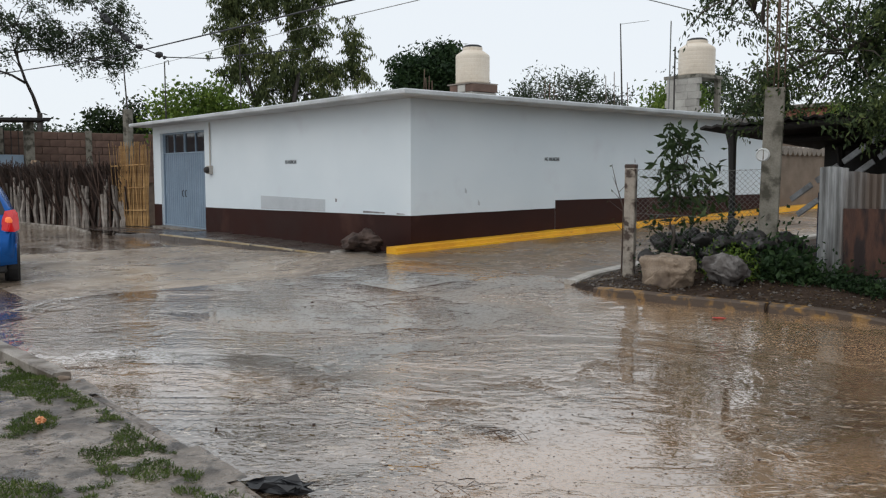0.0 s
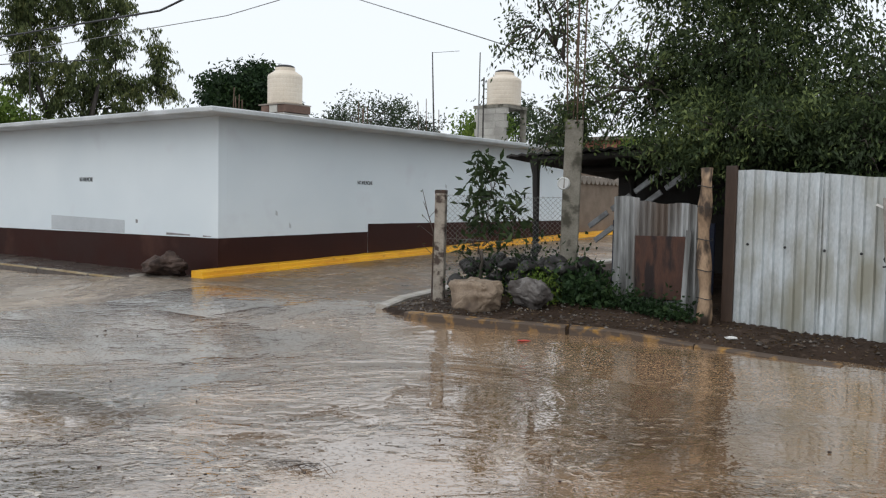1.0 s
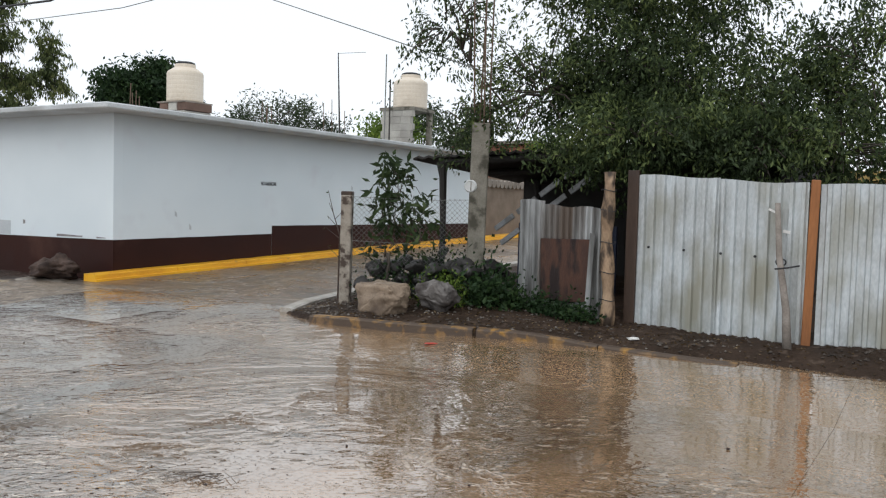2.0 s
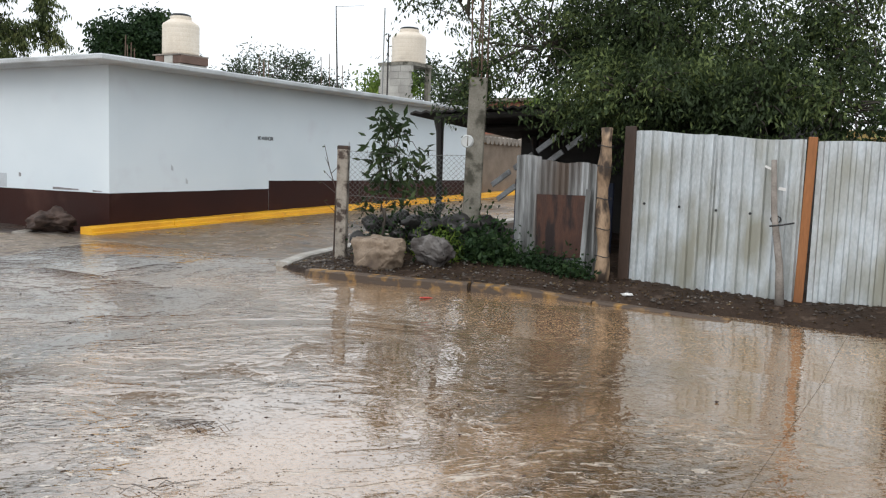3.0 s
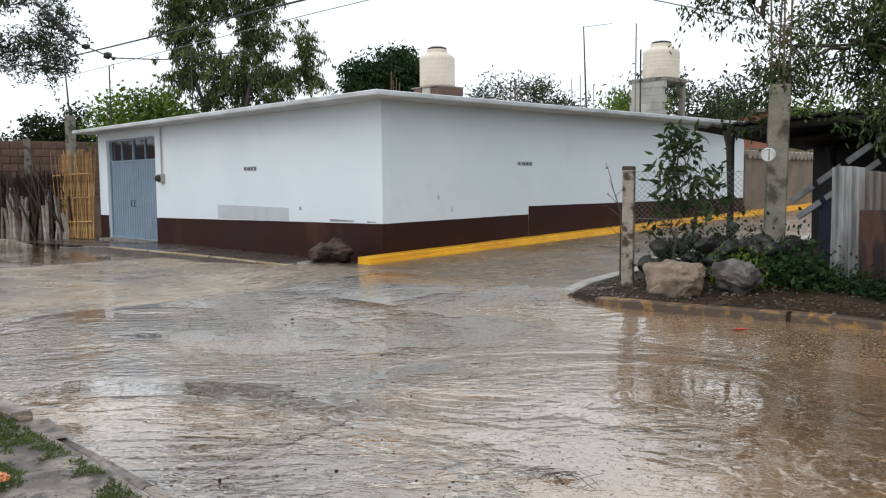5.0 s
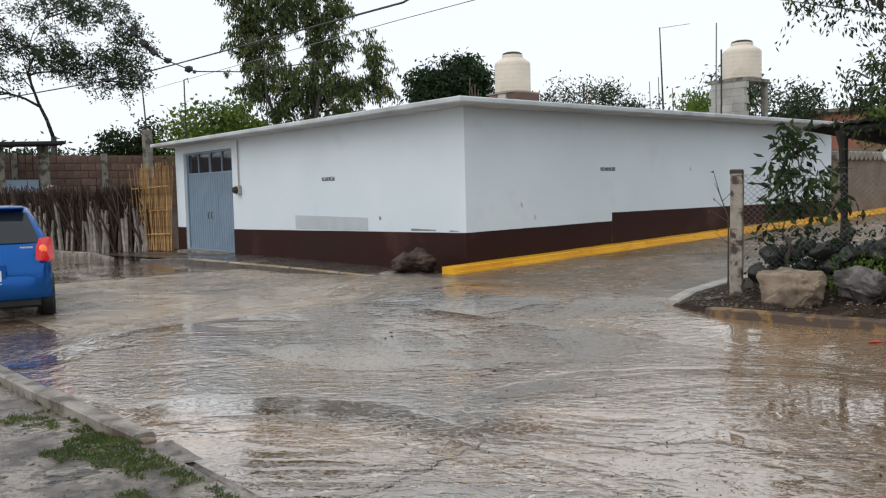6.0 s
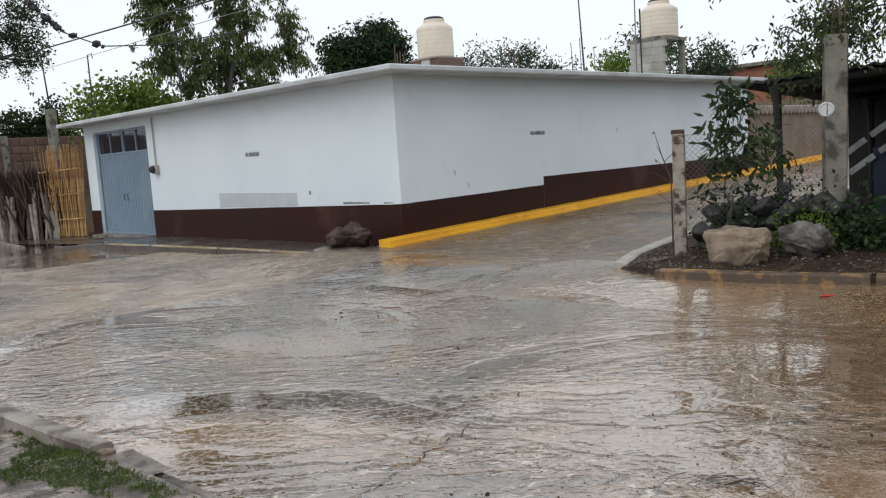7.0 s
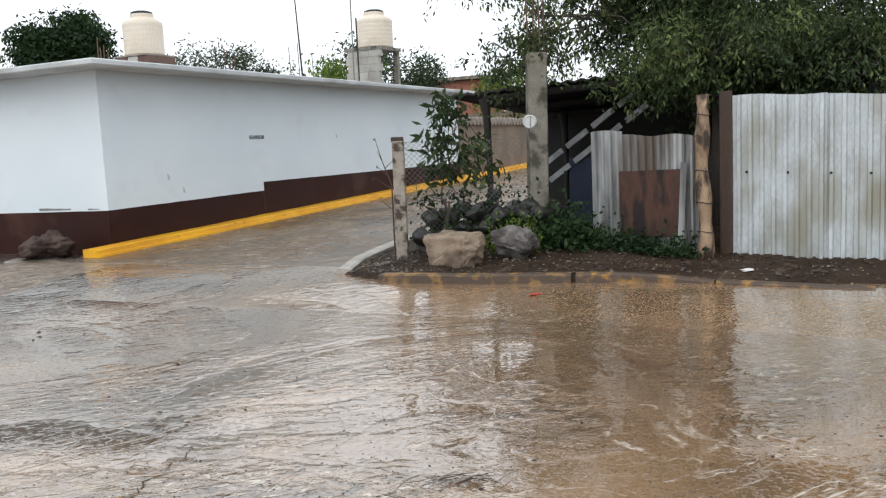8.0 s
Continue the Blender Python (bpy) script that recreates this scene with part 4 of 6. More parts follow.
water_tank((-16.2, 15.0, 4.03), 0.44, 0.94, "cream plastic roof water tank on a low brick base")
base = thing("brick_plinth", (-16.2, 15.0, 3.2), "rough stained brick base under a water tank", "pedestal")
for k in range(4):
    for j in range(3):
        bm = bmesh.new()
        box(bm, (-0.31 + j * 0.31 + (0.04 if k % 2 else 0), 0, 0.1 + k * 0.2), (0.295, 0.85, 0.19), bevel=0.01)
        part("brick", bm, M["brick"] if (k + j) % 2 else M["block"], base)
bm = bmesh.new()
box(bm, (0, 0, 0.815), (0.98, 0.9, 0.03))
part("top_slab", bm, M["mortar"], base)
water_tank((-14.16, 21.9, 4.56), 0.52, 1.02, "cream plastic roof water tank on a block tower")
tower = thing("tank_tower", (-14.26, 21.9, 3.23), "grey concrete-block tower with an open side, under a water tank", "tower")
for k in range(6):
    for j in range(3):
        bm = bmesh.new()
        box(bm, (-0.36 + j * 0.36 + (0.03 if k % 2 else -0.03), -0.5, 0.11 + k * 0.21), (0.355, 0.15, 0.206), bevel=0.005)
        part("block", bm, M["block"], tower)
bm = bmesh.new()
box(bm, (-0.5, 0.05, 0.63), (0.14, 0.95, 1.26)), box(bm, (0, 0.0, 1.285), (1.2, 1.2, 0.09)), box(bm, (0.5, 0.48, 0.63), (0.14, 0.14, 1.24))
part("frame", bm, M["concrete"], tower)


def rods(name, at, spots, label, r=0.011, lean=0.03, seed=1):
    rnd = random.Random(seed)
    root = thing(name, at, label, "rebar")
    for x, y, h in spots:
        bm = bmesh.new()
        tube(bm, [(x, y, -0.05), (x + rnd.uniform(-lean, lean) * h, y + rnd.uniform(-lean, lean) * h, h)], r, 5)
        part("rod", bm, M["rod"], root)
    return root


rods("rebar_stubs", (-14.2, 11.8, 3.23), [(0, 0, 0.75), (0.12, 0, 0.55), (0, 0.15, 0.62), (0.12, 0.15, 0.5)], "rusty reinforcing rods rising from the roof", seed=2)
rods("rebar_stubs", (-16.0, 17.5, 3.23), [(0, 0, 1.15), (0.15, 0, 0.95), (0, 0.2, 1.05), (0.15, 0.2, 1.0)], "rusty reinforcing rods rising from the roof", seed=3)
rods("rebar_stubs", (-15.0, 18.9, 3.23), [(0, 0, 1.2), (0.2, 0.1, 1.3), (0.5, 0.3, 1.0)], "rusty reinforcing rods rising from the roof", seed=4)
mast = thing("antenna_mast", (-16.0, 20.9, 3.23), "thin dark steel mast with a side arm on the roof", "mast")
bm = bmesh.new()
tube(bm, [(0, 0, 0), (-0.06, 0, 0.6), (-0.17, 0, 3.0)], [0.036, 0.028, 0.016], 6)
part("pole", bm, M["steel"], mast)
bm = bmesh.new()
tube(bm, [(-0.17, 0, 2.98), (0.5, 0.5, 3.05)], 0.008, 5)
part("arm", bm, M["wire"], mast)
mast2 = thing("vent_pole", (-13.95, 20.3, 3.23), "tall thin pale pipe on the roof", "pole")
bm = bmesh.new()
tube(bm, [(0, 0, 0), (0.02, 0, 2.7)], 0.018, 6)
part("pipe", bm, M["wire"], mast2)
bm = bmesh.new()
tube(bm, [(0.10, 0.1, 0), (0.10, 0.1, 2.0)], 0.022, 6)
part("steel_pipe", bm, M["steel"], mast2)

# adobe wall further up the side street
wall_a = tagged(thing("wall_adobe", (0, 0, 0), "tan adobe yard wall with a tiled coping", "wall"), kind="structure")
bm = bmesh.new()
box(bm, (WX - 0.15, 29.0, 1.25), (0.3, 11.2, 2.3), bevel=0.02)
part("wall_body", bm, M["adobe"], wall_a)
for i in range(40):
    bm = bmesh.new()
    tube(bm, [(WX - 0.4, 23.5 + i * 0.28, 2.42), (WX + 0.1, 23.5 + i * 0.28, 2.39)], [0.12, 0.13], 8)
    part("tile", bm, M["mortar"], wall_a)
end = tagged(thing("wall_north", (0, 0, 0), "plain rendered wall closing the street", "wall"), kind="structure")
bm = bmesh.new()
box(bm, (-14, 39.5, 1.5), (24, 0.3, 3.4))
part("wall_body", bm, M["adobe"], end)


# ---- verge with column, fences, shed ----
def vz(x, y):
    return float(ground_z(np.array(x), np.array(y)))


post = thing("fence_post", (-6.5, 9.15, vz(-6.5, 9.15) - 0.02), "weathered square concrete fence post with a dark wet top", "post")
bm = bmesh.new()
box(bm, (0, 0, 0.71), (0.14, 0.14, 1.44), pose(0, 0, 0, 1, 0.5, 25), 0.012)
part("shaft", bm, M["postpaint"], post)
bm = bmesh.new()
box(bm, (-0.012, 0.02, 1.45), (0.145, 0.145, 0.06), pose(0, 0, 0, 1, 0.5, 25), 0.01)
part("top", bm, M["plank"], post)

CX, CY = -5.06, 10.03
col = thing("concrete_column", (CX, CY, vz(CX, CY) - 0.03), "mossy unfinished concrete column with bare rebar on top", "column")
bm = bmesh.new()
box(bm, (0, 0, 1.13), (0.23, 0.23, 2.28), pose(0, 0, 0, 0, 1.0, 30), 0.015)
part("shaft", bm, M["concrete"], col)
for i, (x, y) in enumerate(((-0.07, -0.07), (0.07, -0.07), (0.07, 0.07), (-0.07, 0.07))):
    bm = bmesh.new()
    tube(bm, [(x + 0.03, y, 2.2), (x + 0.02 * i, y, 3.2), (x + 0.05 * (i - 1), y + 0.02, 4.6)], 0.011, 5)
    part("rebar", bm, M["rod"], col)
for z in (2.5, 2.75, 3.0, 3.3, 3.6):
    bm = bmesh.new()
    tube(bm, [(-0.08, -0.08, z), (0.1, -0.08, z), (0.1, 0.08, z), (-0.08, 0.08, z), (-0.08, -0.08, z)], 0.004, 4)
    part("stirrup", bm, M["rod"], col)
bm = bmesh.new()
lathe(bm, [(0.085, 0), (0.085, 0.03), (0.07, 0.045), (0.066, 0.045), (0.062, 0.036), (0.0, 0.036)], 20)
bm.transform(pose(-0.04, -0.11, 1.46, 90, 0, 10))
part("meter", bm, M["meter"], col, "round grey electric meter")

# chain-link between post and column
net = thing("chain_link_fence", (-6.5, 9.15, 0.5), "rusty sagging chain-link wire fence with climbing twigs", "fence")
a, b = Vector((0.06, 0.03, 0)), Vector((1.5, 0.92, 0))
bm = bmesh.new()
cell, hgt = 0.065, 1.15
W = (b - a).length
u = (b - a) / W
for s in (1, -1):
    for i in range(-int(hgt / cell), int(W / cell) + int(hgt / cell)):
        x0 = i * cell
        z0, z1 = 0.0, hgt
        xa, xb = x0, x0 + s * hgt
        lo, hi = 0.0, 1.0
        if xb != xa:
            t0, t1 = (0 - xa) / (xb - xa), (W - xa) / (xb - xa)
            lo, hi = max(0, min(t0, t1)), min(1, max(t0, t1))
        if hi - lo < 0.02:
            continue
        tube(bm, [a + u * (xa + (xb - xa) * q) + Vector((0, 0.02 * math.sin(6 * q), 0.12 + hgt * q)) for q in (lo, (lo + hi) / 2, hi)], 0.0022, 3, False)
part("wire_mesh", bm, M["wire"], net)
for z in (0.12, 0.7, 1.27):
    bm = bmesh.new()
    tube(bm, [a + Vector((0, 0, z)), a.lerp(b, 0.5) + Vector((0, 0, z - 0.03)), b + Vector((0, 0, z))], 0.003, 4)
    part("wire", bm, M["wire"], net)


def corrugated(bm, w, z0, z1, pitch, depth=0.02, top=None):
    """A standing sheet along x with narrow raised ribs; top: an uneven upper edge."""
    xs = []
    x = 0.0
    while x < w:
        for dx, y in ((0, 0), (0.40, 0), (0.50, -1.2), (0.78, -1.2), (0.88, 0)):
            if x + dx * pitch < w:
                xs.append((x + dx * pitch, y * depth))
        x += pitch
    xs.append((w, 0))
    rows = []
    for x, y in xs:
        zt = z1 + (top(x) if top else 0)
        zs = np.linspace(z0, zt, 6)
        rows.append([[bm.verts.new((x, y + 0.008 * math.sin(3 * x + 2.2 * z), z)) for z in zs], [bm.verts.new((x, y + 0.004 + 0.008 * math.sin(3 * x + 2.2 * z), z)) for z in zs]])
    for q, v in zip(rows, rows[1:]):
        for k in range(5):
            bm.faces.new((q[0][k], v[0][k], v[0][k + 1], q[0][k + 1])), bm.faces.new((v[1][k], q[1][k], q[1][k + 1], v[1][k + 1]))
        bm.faces.new((q[0][5], v[0][5], v[1][5], q[1][5])), bm.faces.new((v[0][0], q[0][0], q[1][0], v[1][0]))
    return bm


def run_at(a, b, z):
    """The pose of a fence run that starts at a and goes along to b."""
    return pose(a[0], a[1], z, 0, 0, math.degrees(math.atan2(b[1] - a[1], b[0] - a[0])))


low = thing("tin_fence", run_at((-4.32, 9.78), (-3.06, 9.36), 0.42), "patched stained corrugated tin fence", "fence")
part("sheet", corrugated(bmesh.new(), 0.42, 0.0, 1.36, 0.10, 0.028, top=lambda x: 0.012 * math.sin(9 * x)), M["zincold"], low)
bm = bmesh.new()
corrugated(bm, 0.98, 0.05, 1.33, 0.095, 0.028, top=lambda x: -0.02 + 0.012 * math.sin(11 * x) - 0.03 * x)
bm.transform(pose(0.34, 0.03, 0))
part("sheet", bm, M["zincold"], low)
bm = bmesh.new()
box(bm, (0.78, -0.03, 0.56), (0.76, 0.012, 0.72), pose(0, 0, 0, 0, -1.5, 0), 0.004)
part("rusty_panel", bm, M["rust"], low, "rusty brown flat sheet")
bm = bmesh.new()
box(bm, (1.16, -0.035, 0.5), (0.07, 0.012, 1.0), pose(0, 0, 0, 0, 3, 0))
part("strip", bm, M["zincold"], low)

logp = thing("log_post", (-2.98, 9.3, 0.38), "peeled knotty log post bound with wire", "post")
bm = bmesh.new()
lz = np.linspace(0, 1.72, 14)
tube(bm, [(-0.02 * z + 0.012 * math.sin(5 * z), 0.01 * math.sin(4 * z), z) for z in lz], [0.075 + 0.012 * math.sin(11 * z) - 0.006 * z for z in lz], 12)
part("trunk", bm, M["log"], logp, smooth=True)
for z in (0.32, 0.62, 0.95, 1.3, 1.52):
    bm = bmesh.new()
    tube(bm, [(-0.02 * z + 0.083 * math.cos(q * math.pi / 6), 0.083 * math.sin(q * math.pi / 6), z + 0.01 * math.sin(q)) for q in range(13)], 0.005, 4)
    part("wire_tie", bm, M["cable"], logp)
board = thing("dark_board", (-2.80, 9.5, 0.36), "dark wet upright wooden board beside the gate", "board")
bm = bmesh.new()
box(bm, (0, 0, 0.88), (0.13, 0.035, 1.78), pose(0, 0, 0, 0, 0, -8), 0.006)
part("plank", bm, M["plank"], board)

GA, GB = (-2.74, 9.5), (-0.98, 9.28)
tin_gate = thing("tin_gate", run_at(GA, GB, 0.42), "corrugated galvanised sheet gate, stained towards the top", "gate")
gw = math.dist(GA, GB)
for i in range(2):
    bm = bmesh.new()
    corrugated(bm, gw / 2 + 0.02, 0.0, 1.66, 0.113, 0.028, top=lambda x: 0.01 * math.sin(7 * x + i) - 0.035 * (x + i * gw / 2))
    bm.transform(pose(i * (gw / 2 - 0.01), 0.006 * i, -0.02 * i))
    part("sheet", bm, M["zinc"], tin_gate)
for x in (0.15, 0.55, 0.95, 1.3):
    bm = bmesh.new()
    lathe(bm, [(0.014, 0), (0.014, 0.012), (0.006, 0.018)], 8)
    bm.transform(pose(x, -0.018, 0.88 - 0.03 * x, 90))
    part("bolt", bm, M["cable"], tin_gate)
bm = bmesh.new()
tube(bm, [(1.56 + 0.05 * math.cos(q * math.pi / 5), -0.04, 0.80 + 0.035 * math.sin(q * math.pi / 5)) for q in range(11)], 0.007, 5)
part("wire_loop", bm, M["cable"], tin_gate)
bm = bmesh.new()
box(bm, (1.46, -0.036, 1.30), (0.09, 0.003, 0.022), pose(0, 0, 0, 0, 25, 0))
part("tape_scrap", bm, M["paper"], tin_gate)
bm = bmesh.new()
box(bm, (1.60, -0.036, 1.10), (0.07, 0.003, 0.03), pose(0, 0, 0, 0, 10, 0))
part("tape_scrap", bm, M["paper"], tin_gate)

prop = thing("leaning_prop", (-1.10, 9.12, 0.38), "weathered grey wooden prop leaning on the gate", "prop")
bm = bmesh.new()
tube(bm, [(0.02, 0, 0), (-0.01, 0.02, 0.4), (-0.10, 0.06, 0.9), (-0.14, 0.08, 1.42)], [0.045, 0.036, 0.03, 0.026], 9)
part("pole", bm, M["greystick"], prop, smooth=True)
bm = bmesh.new()
tube(bm, [(-0.12, -0.03, 0.78), (0.0, -0.03, 0.80), (0.09, 0.05, 0.82)], 0.009, 5)
part("tie", bm, M["cable"], prop)
opost = thing("orange_post", (-0.93, 9.3, 0.36), "orange-brown painted wooden gate post", "post")
bm = bmesh.new()
box(bm, (0, 0, 0.83), (0.085, 0.07, 1.68), pose(0, 0, 0, 0, 1, 10), 0.006)
part("shaft", bm, M["orange"], opost)
tin2 = thing("tin_fence", run_at((-0.87, 9.33), (1.8, 9.55), 0.40), "corrugated galvanised sheet fence with muddy stains", "fence")
for i, mt in enumerate(("zinc", "zincold", "zinc")):
    bm = bmesh.new()
    corrugated(bm, 0.9, 0.0, 1.62, 0.12, 0.024, top=lambda x: -0.03 + 0.01 * math.sin(5 * x))
    bm.transform(pose(i * 0.88, 0.006 * (i % 2), 0))
    part("sheet", bm, M[mt], tin2)
bm = bmesh.new()
box(bm, (0.78, -0.02, 0.83), (0.07, 0.05, 1.7), None, 0.005)
part("upright", bm, M["plank"], tin2)

# the lean-to shed behind
shed = thing("shed", (-4.6, 11.6, 0.45), "open lean-to shed with a tar-sheet roof, its inner shade coloured near black", "shed")
bm = bmesh.new()
rt = pose(0, 0, 0, -3.5, 0, 0)
xs = np.linspace(-1.9, 3.2, 60)
v0, v1 = [], []
for k, x in enumerate(xs):
    w = 0.014 * (1 if k % 2 else -1) + 0.045 * (x + 1.9)
    v0.append((bm.verts.new(rt @ Vector((x, -1.05, 1.86 + w))), bm.verts.new(rt @ Vector((x, 2.4, 1.86 + w)))))
    v1.append((bm.verts.new(rt @ Vector((x, -1.05, 1.83 + w))), bm.verts.new(rt @ Vector((x, 2.4, 1.83 + w)))))
for k in range(len(xs) - 1):
    bm.faces.new((v0[k][0], v0[k + 1][0], v0[k + 1][1], v0[k][1])), bm.faces.new((v1[k + 1][0], v1[k][0], v1[k][1], v1[k + 1][1]))
    bm.faces.new((v0[k + 1][0], v0[k][0], v1[k][0], v1[k + 1][0])), bm.faces.new((v0[k][1], v0[k + 1][1], v1[k + 1][1], v1[k][1]))
bm.faces.new((v0[0][0], v0[0][1], v1[0][1], v1[0][0]))
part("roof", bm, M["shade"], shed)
# beams and posts coloured near black, as in the shade under the roof
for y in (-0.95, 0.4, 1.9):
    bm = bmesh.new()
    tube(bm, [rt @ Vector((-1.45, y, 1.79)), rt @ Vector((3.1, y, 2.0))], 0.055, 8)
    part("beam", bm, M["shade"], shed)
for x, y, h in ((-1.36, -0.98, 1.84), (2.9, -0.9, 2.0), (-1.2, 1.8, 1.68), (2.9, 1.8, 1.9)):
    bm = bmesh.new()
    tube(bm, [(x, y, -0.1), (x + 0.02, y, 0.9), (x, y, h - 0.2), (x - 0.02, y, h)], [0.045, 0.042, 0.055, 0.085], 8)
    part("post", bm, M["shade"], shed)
# panels added in near black to stand for the dark inside
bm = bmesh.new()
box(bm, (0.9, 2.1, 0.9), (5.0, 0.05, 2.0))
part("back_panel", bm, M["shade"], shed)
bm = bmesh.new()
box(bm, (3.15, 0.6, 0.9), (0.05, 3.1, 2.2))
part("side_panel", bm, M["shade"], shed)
ramp = thing("slatted_panel", pose(-4.85, 11.1, 0.42, 0, 0, -5), "navy painted panel with grey diagonal slats leaning in the shed", "panel")
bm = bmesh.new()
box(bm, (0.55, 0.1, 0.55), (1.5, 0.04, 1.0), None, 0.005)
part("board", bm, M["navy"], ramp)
for o in (0.0, 0.2):
    for j in range(4):
        bm = bmesh.new()
        box(bm, (-0.42 + j * 0.36 + o * 0.5, 0.05, 1.05 + j * 0.247 - o), (0.36, 0.03, 0.075), pose(0, 0, 0, 0, -34.5, 0), 0.004)
        part("slat", bm, M["greyslat"], ramp)

# boulders
rock("boulder", (-5.60, 8.74, vz(-5.6, 8.75) - 0.03), (0.68, 0.52, 0.40), M["stone"], "flat-topped tan boulder on the verge", 14, 3, -14, rough=0.3, block=True)
rock("boulder", (-4.98, 8.95, vz(-5.0, 8.95) - 0.04), (0.60, 0.52, 0.60), M["stonegrey"], "pointed grey boulder with a dark wet underside", 24, 3, 30, rough=0.5)
rr = random.Random(4)
for i in range(80):
    x, y = -6.3 + rr.random() * 1.5, 9.2 + rr.random() * 1.0
    y += (x + 6.25) * 0.25
    s = rr.uniform(0.2, 0.42)
    rock("heap_stone", (x, y, vz(x, y) + (0.0, 0.15, 0.3)[i % 3] * (1 if y > 9.45 else 0.3)), (s, s * 0.9, s * 0.75), M["heap"] if i % 9 else M["stonegrey"], "dark rough stone in a low heap behind the post", 40 + i, 2, rr.uniform(0, 360), "stone", "heaped stones")


# ---- plants on the verge ----
tree("sapling", (-6.05, 9.45, 0.5), 0.55, 0.022, [((0.1, 0, 1.05), (0.36, 0.32, 0.45), 1.0), ((0.15, 0.05, 1.5), (0.3, 0.25, 0.28), 0.6), ((0.42, 0, 1.0), (0.25, 0.25, 0.22), 0.35), ((-0.05, 0, 0.6), (0.3, 0.25, 0.25), 0.15)],
     500, (0.15, 0.055), M["leaf_mid"], "young broad-leaved sapling behind the wire fence", 3, 0.5, 0.10, 5, 2, 0.2, category="sapling", twigs=5)


def weeds(name, spots, n, leaf, mat, label, seed, spread=0.16, height=0.28):
    rnd = np.random.default_rng(seed)
    root = thing(name, (0, 0, 0), label, "weeds", kind="stuff")
    P, D = [], []
    for x, y, s in spots:
        k = int(n * s)
        q = rnd.normal(size=(k, 3)) * np.array([spread, spread, 0]) * s
        z = np.abs(rnd.normal(size=k)) * height * s
        p = np.stack([x + q[:, 0], y + q[:, 1], vz(x, y) + z], 1)
        P.append(p)
        D.append(rnd.normal(size=(k, 3)) + np.array([0, 0, 0.25]))
    ob = leaves("foliage", np.concatenate(P), np.concatenate(D), leaf[0], leaf[1], mat, root, rnd, kind="stuff")
    return root


wr = random.Random(9)
weeds("bright_weeds", [(-5.45 + wr.random() * 0.5, 9.3 + wr.random() * 0.45, wr.uniform(0.6, 1.0)) for _ in range(13)], 130, (0.06, 0.028), M["leaf_bright"], "low bright green weeds among the stones", 12, 0.13, 0.2)
weeds("dark_weeds", [(-4.82 + wr.random() * 0.45, 9.45 + wr.random() * 0.5, wr.uniform(0.8, 1.3)) for _ in range(9)], 120, (0.085, 0.05), M["leaf_dark"], "dark leafy weeds round the concrete column", 13, 0.13, 0.19)
weeds("fence_weeds", [(-4.35 + i * 0.085, 9.62 - i * 0.03, wr.uniform(0.5, 0.9)) for i in range(15)], 120, (0.06, 0.035), M["leaf_dark"], "low dark weeds along the tin fence", 14, 0.11, 0.14)
weeds("stone_weeds", [(-6.25 + wr.random() * 1.4, 9.35 + wr.random() * 0.7, wr.uniform(0.5, 1.0)) for _ in range(14)], 120, (0.06, 0.035), M["leaf_dark"], "dark brambles among the heaped stones", 15, 0.18, 0.26)
weeds("bramble", [(-6.25 + i * 0.105, 9.5 + i * 0.055, wr.uniform(1.0, 1.5)) for i in range(11)], 110, (0.055, 0.032), M["leaf_dark"], "dark bramble thicket over the stone heap", 16, 0.12, 0.26)
dry = thing("dry_vine", (-6.53, 9.10, 0.42), "bare twiggy dry vine climbing the fence post", "vine")
bm = bmesh.new()
tube(bm, [(-0.04, -0.02, 0), (-0.05, 0.0, 0.5), (-0.06, 0.02, 0.85), (-0.17, 0.02, 1.12), (-0.27, 0.03, 1.42)], [0.012, 0.010, 0.008, 0.006, 0.003], 5)
for z, dx in ((0.55, -0.16), (0.8, -0.2), (0.95, -0.17), (1.05, 0.12), (1.12, -0.15)):
    tube(bm, [(-0.06 - 0.4 * max(0, z - 0.85), 0.02, z), (-0.08 + dx, 0.0, z + 0.14)], [0.005, 0.002], 4)
part("stem", bm, M["plank"], dry)
rnd = np.random.default_rng(5)
for q in ((-0.25, 0.02, 1.40), (-0.24, 0, 0.69), (-0.28, 0, 0.94), (-0.25, 0.0, 1.09)):
    leaves("bud", np.array([q]), rnd.normal(size=(1, 3)), 0.05, 0.03, M["leaf_big"], dry, rnd)

# big tree over the gate
tree("shade_tree", (-3.1, 11.3, 0.45), 1.9, 0.11,
     [((-0.1, 0.1, 3.2), (1.35, 1.3, 1.3), 2.7), ((-1.5, -0.4, 2.85), (0.95, 0.8, 0.8), 0.4), ((1.3, 0.2, 2.8), (1.1, 1.0, 0.85), 1.15), ((2.4, 0.1, 3.0), (0.9, 0.8, 0.9), 0.4), ((0.0, 0.2, 4.4), (1.4, 1.2, 0.9), 1.1),
      ((0.1, -1.1, 2.15), (1.2, 0.6, 0.5), 0.8), ((1.3, -0.8, 2.0), (0.9, 0.6, 0.38), 0.5), ((2.2, -0.4, 2.0), (0.7, 0.6, 0.38), 0.22), ((-2.7, -0.9, 3.7), (0.8, 0.6, 0.6), 0.13), ((-2.3, -0.9, 2.35), (0.6, 0.45, 0.4), 0.16), ((-1.4, 0, 4.4), (1.1, 0.9, 0.6), 0.2)],
     82000, (0.078, 0.030), M["leaf_big"], "large dense dark-green tree with drooping leaves over the tin gate", 21, 0.9, 0.13, 6, 3, 0.3, per=24, mass=16, spray=0.38)
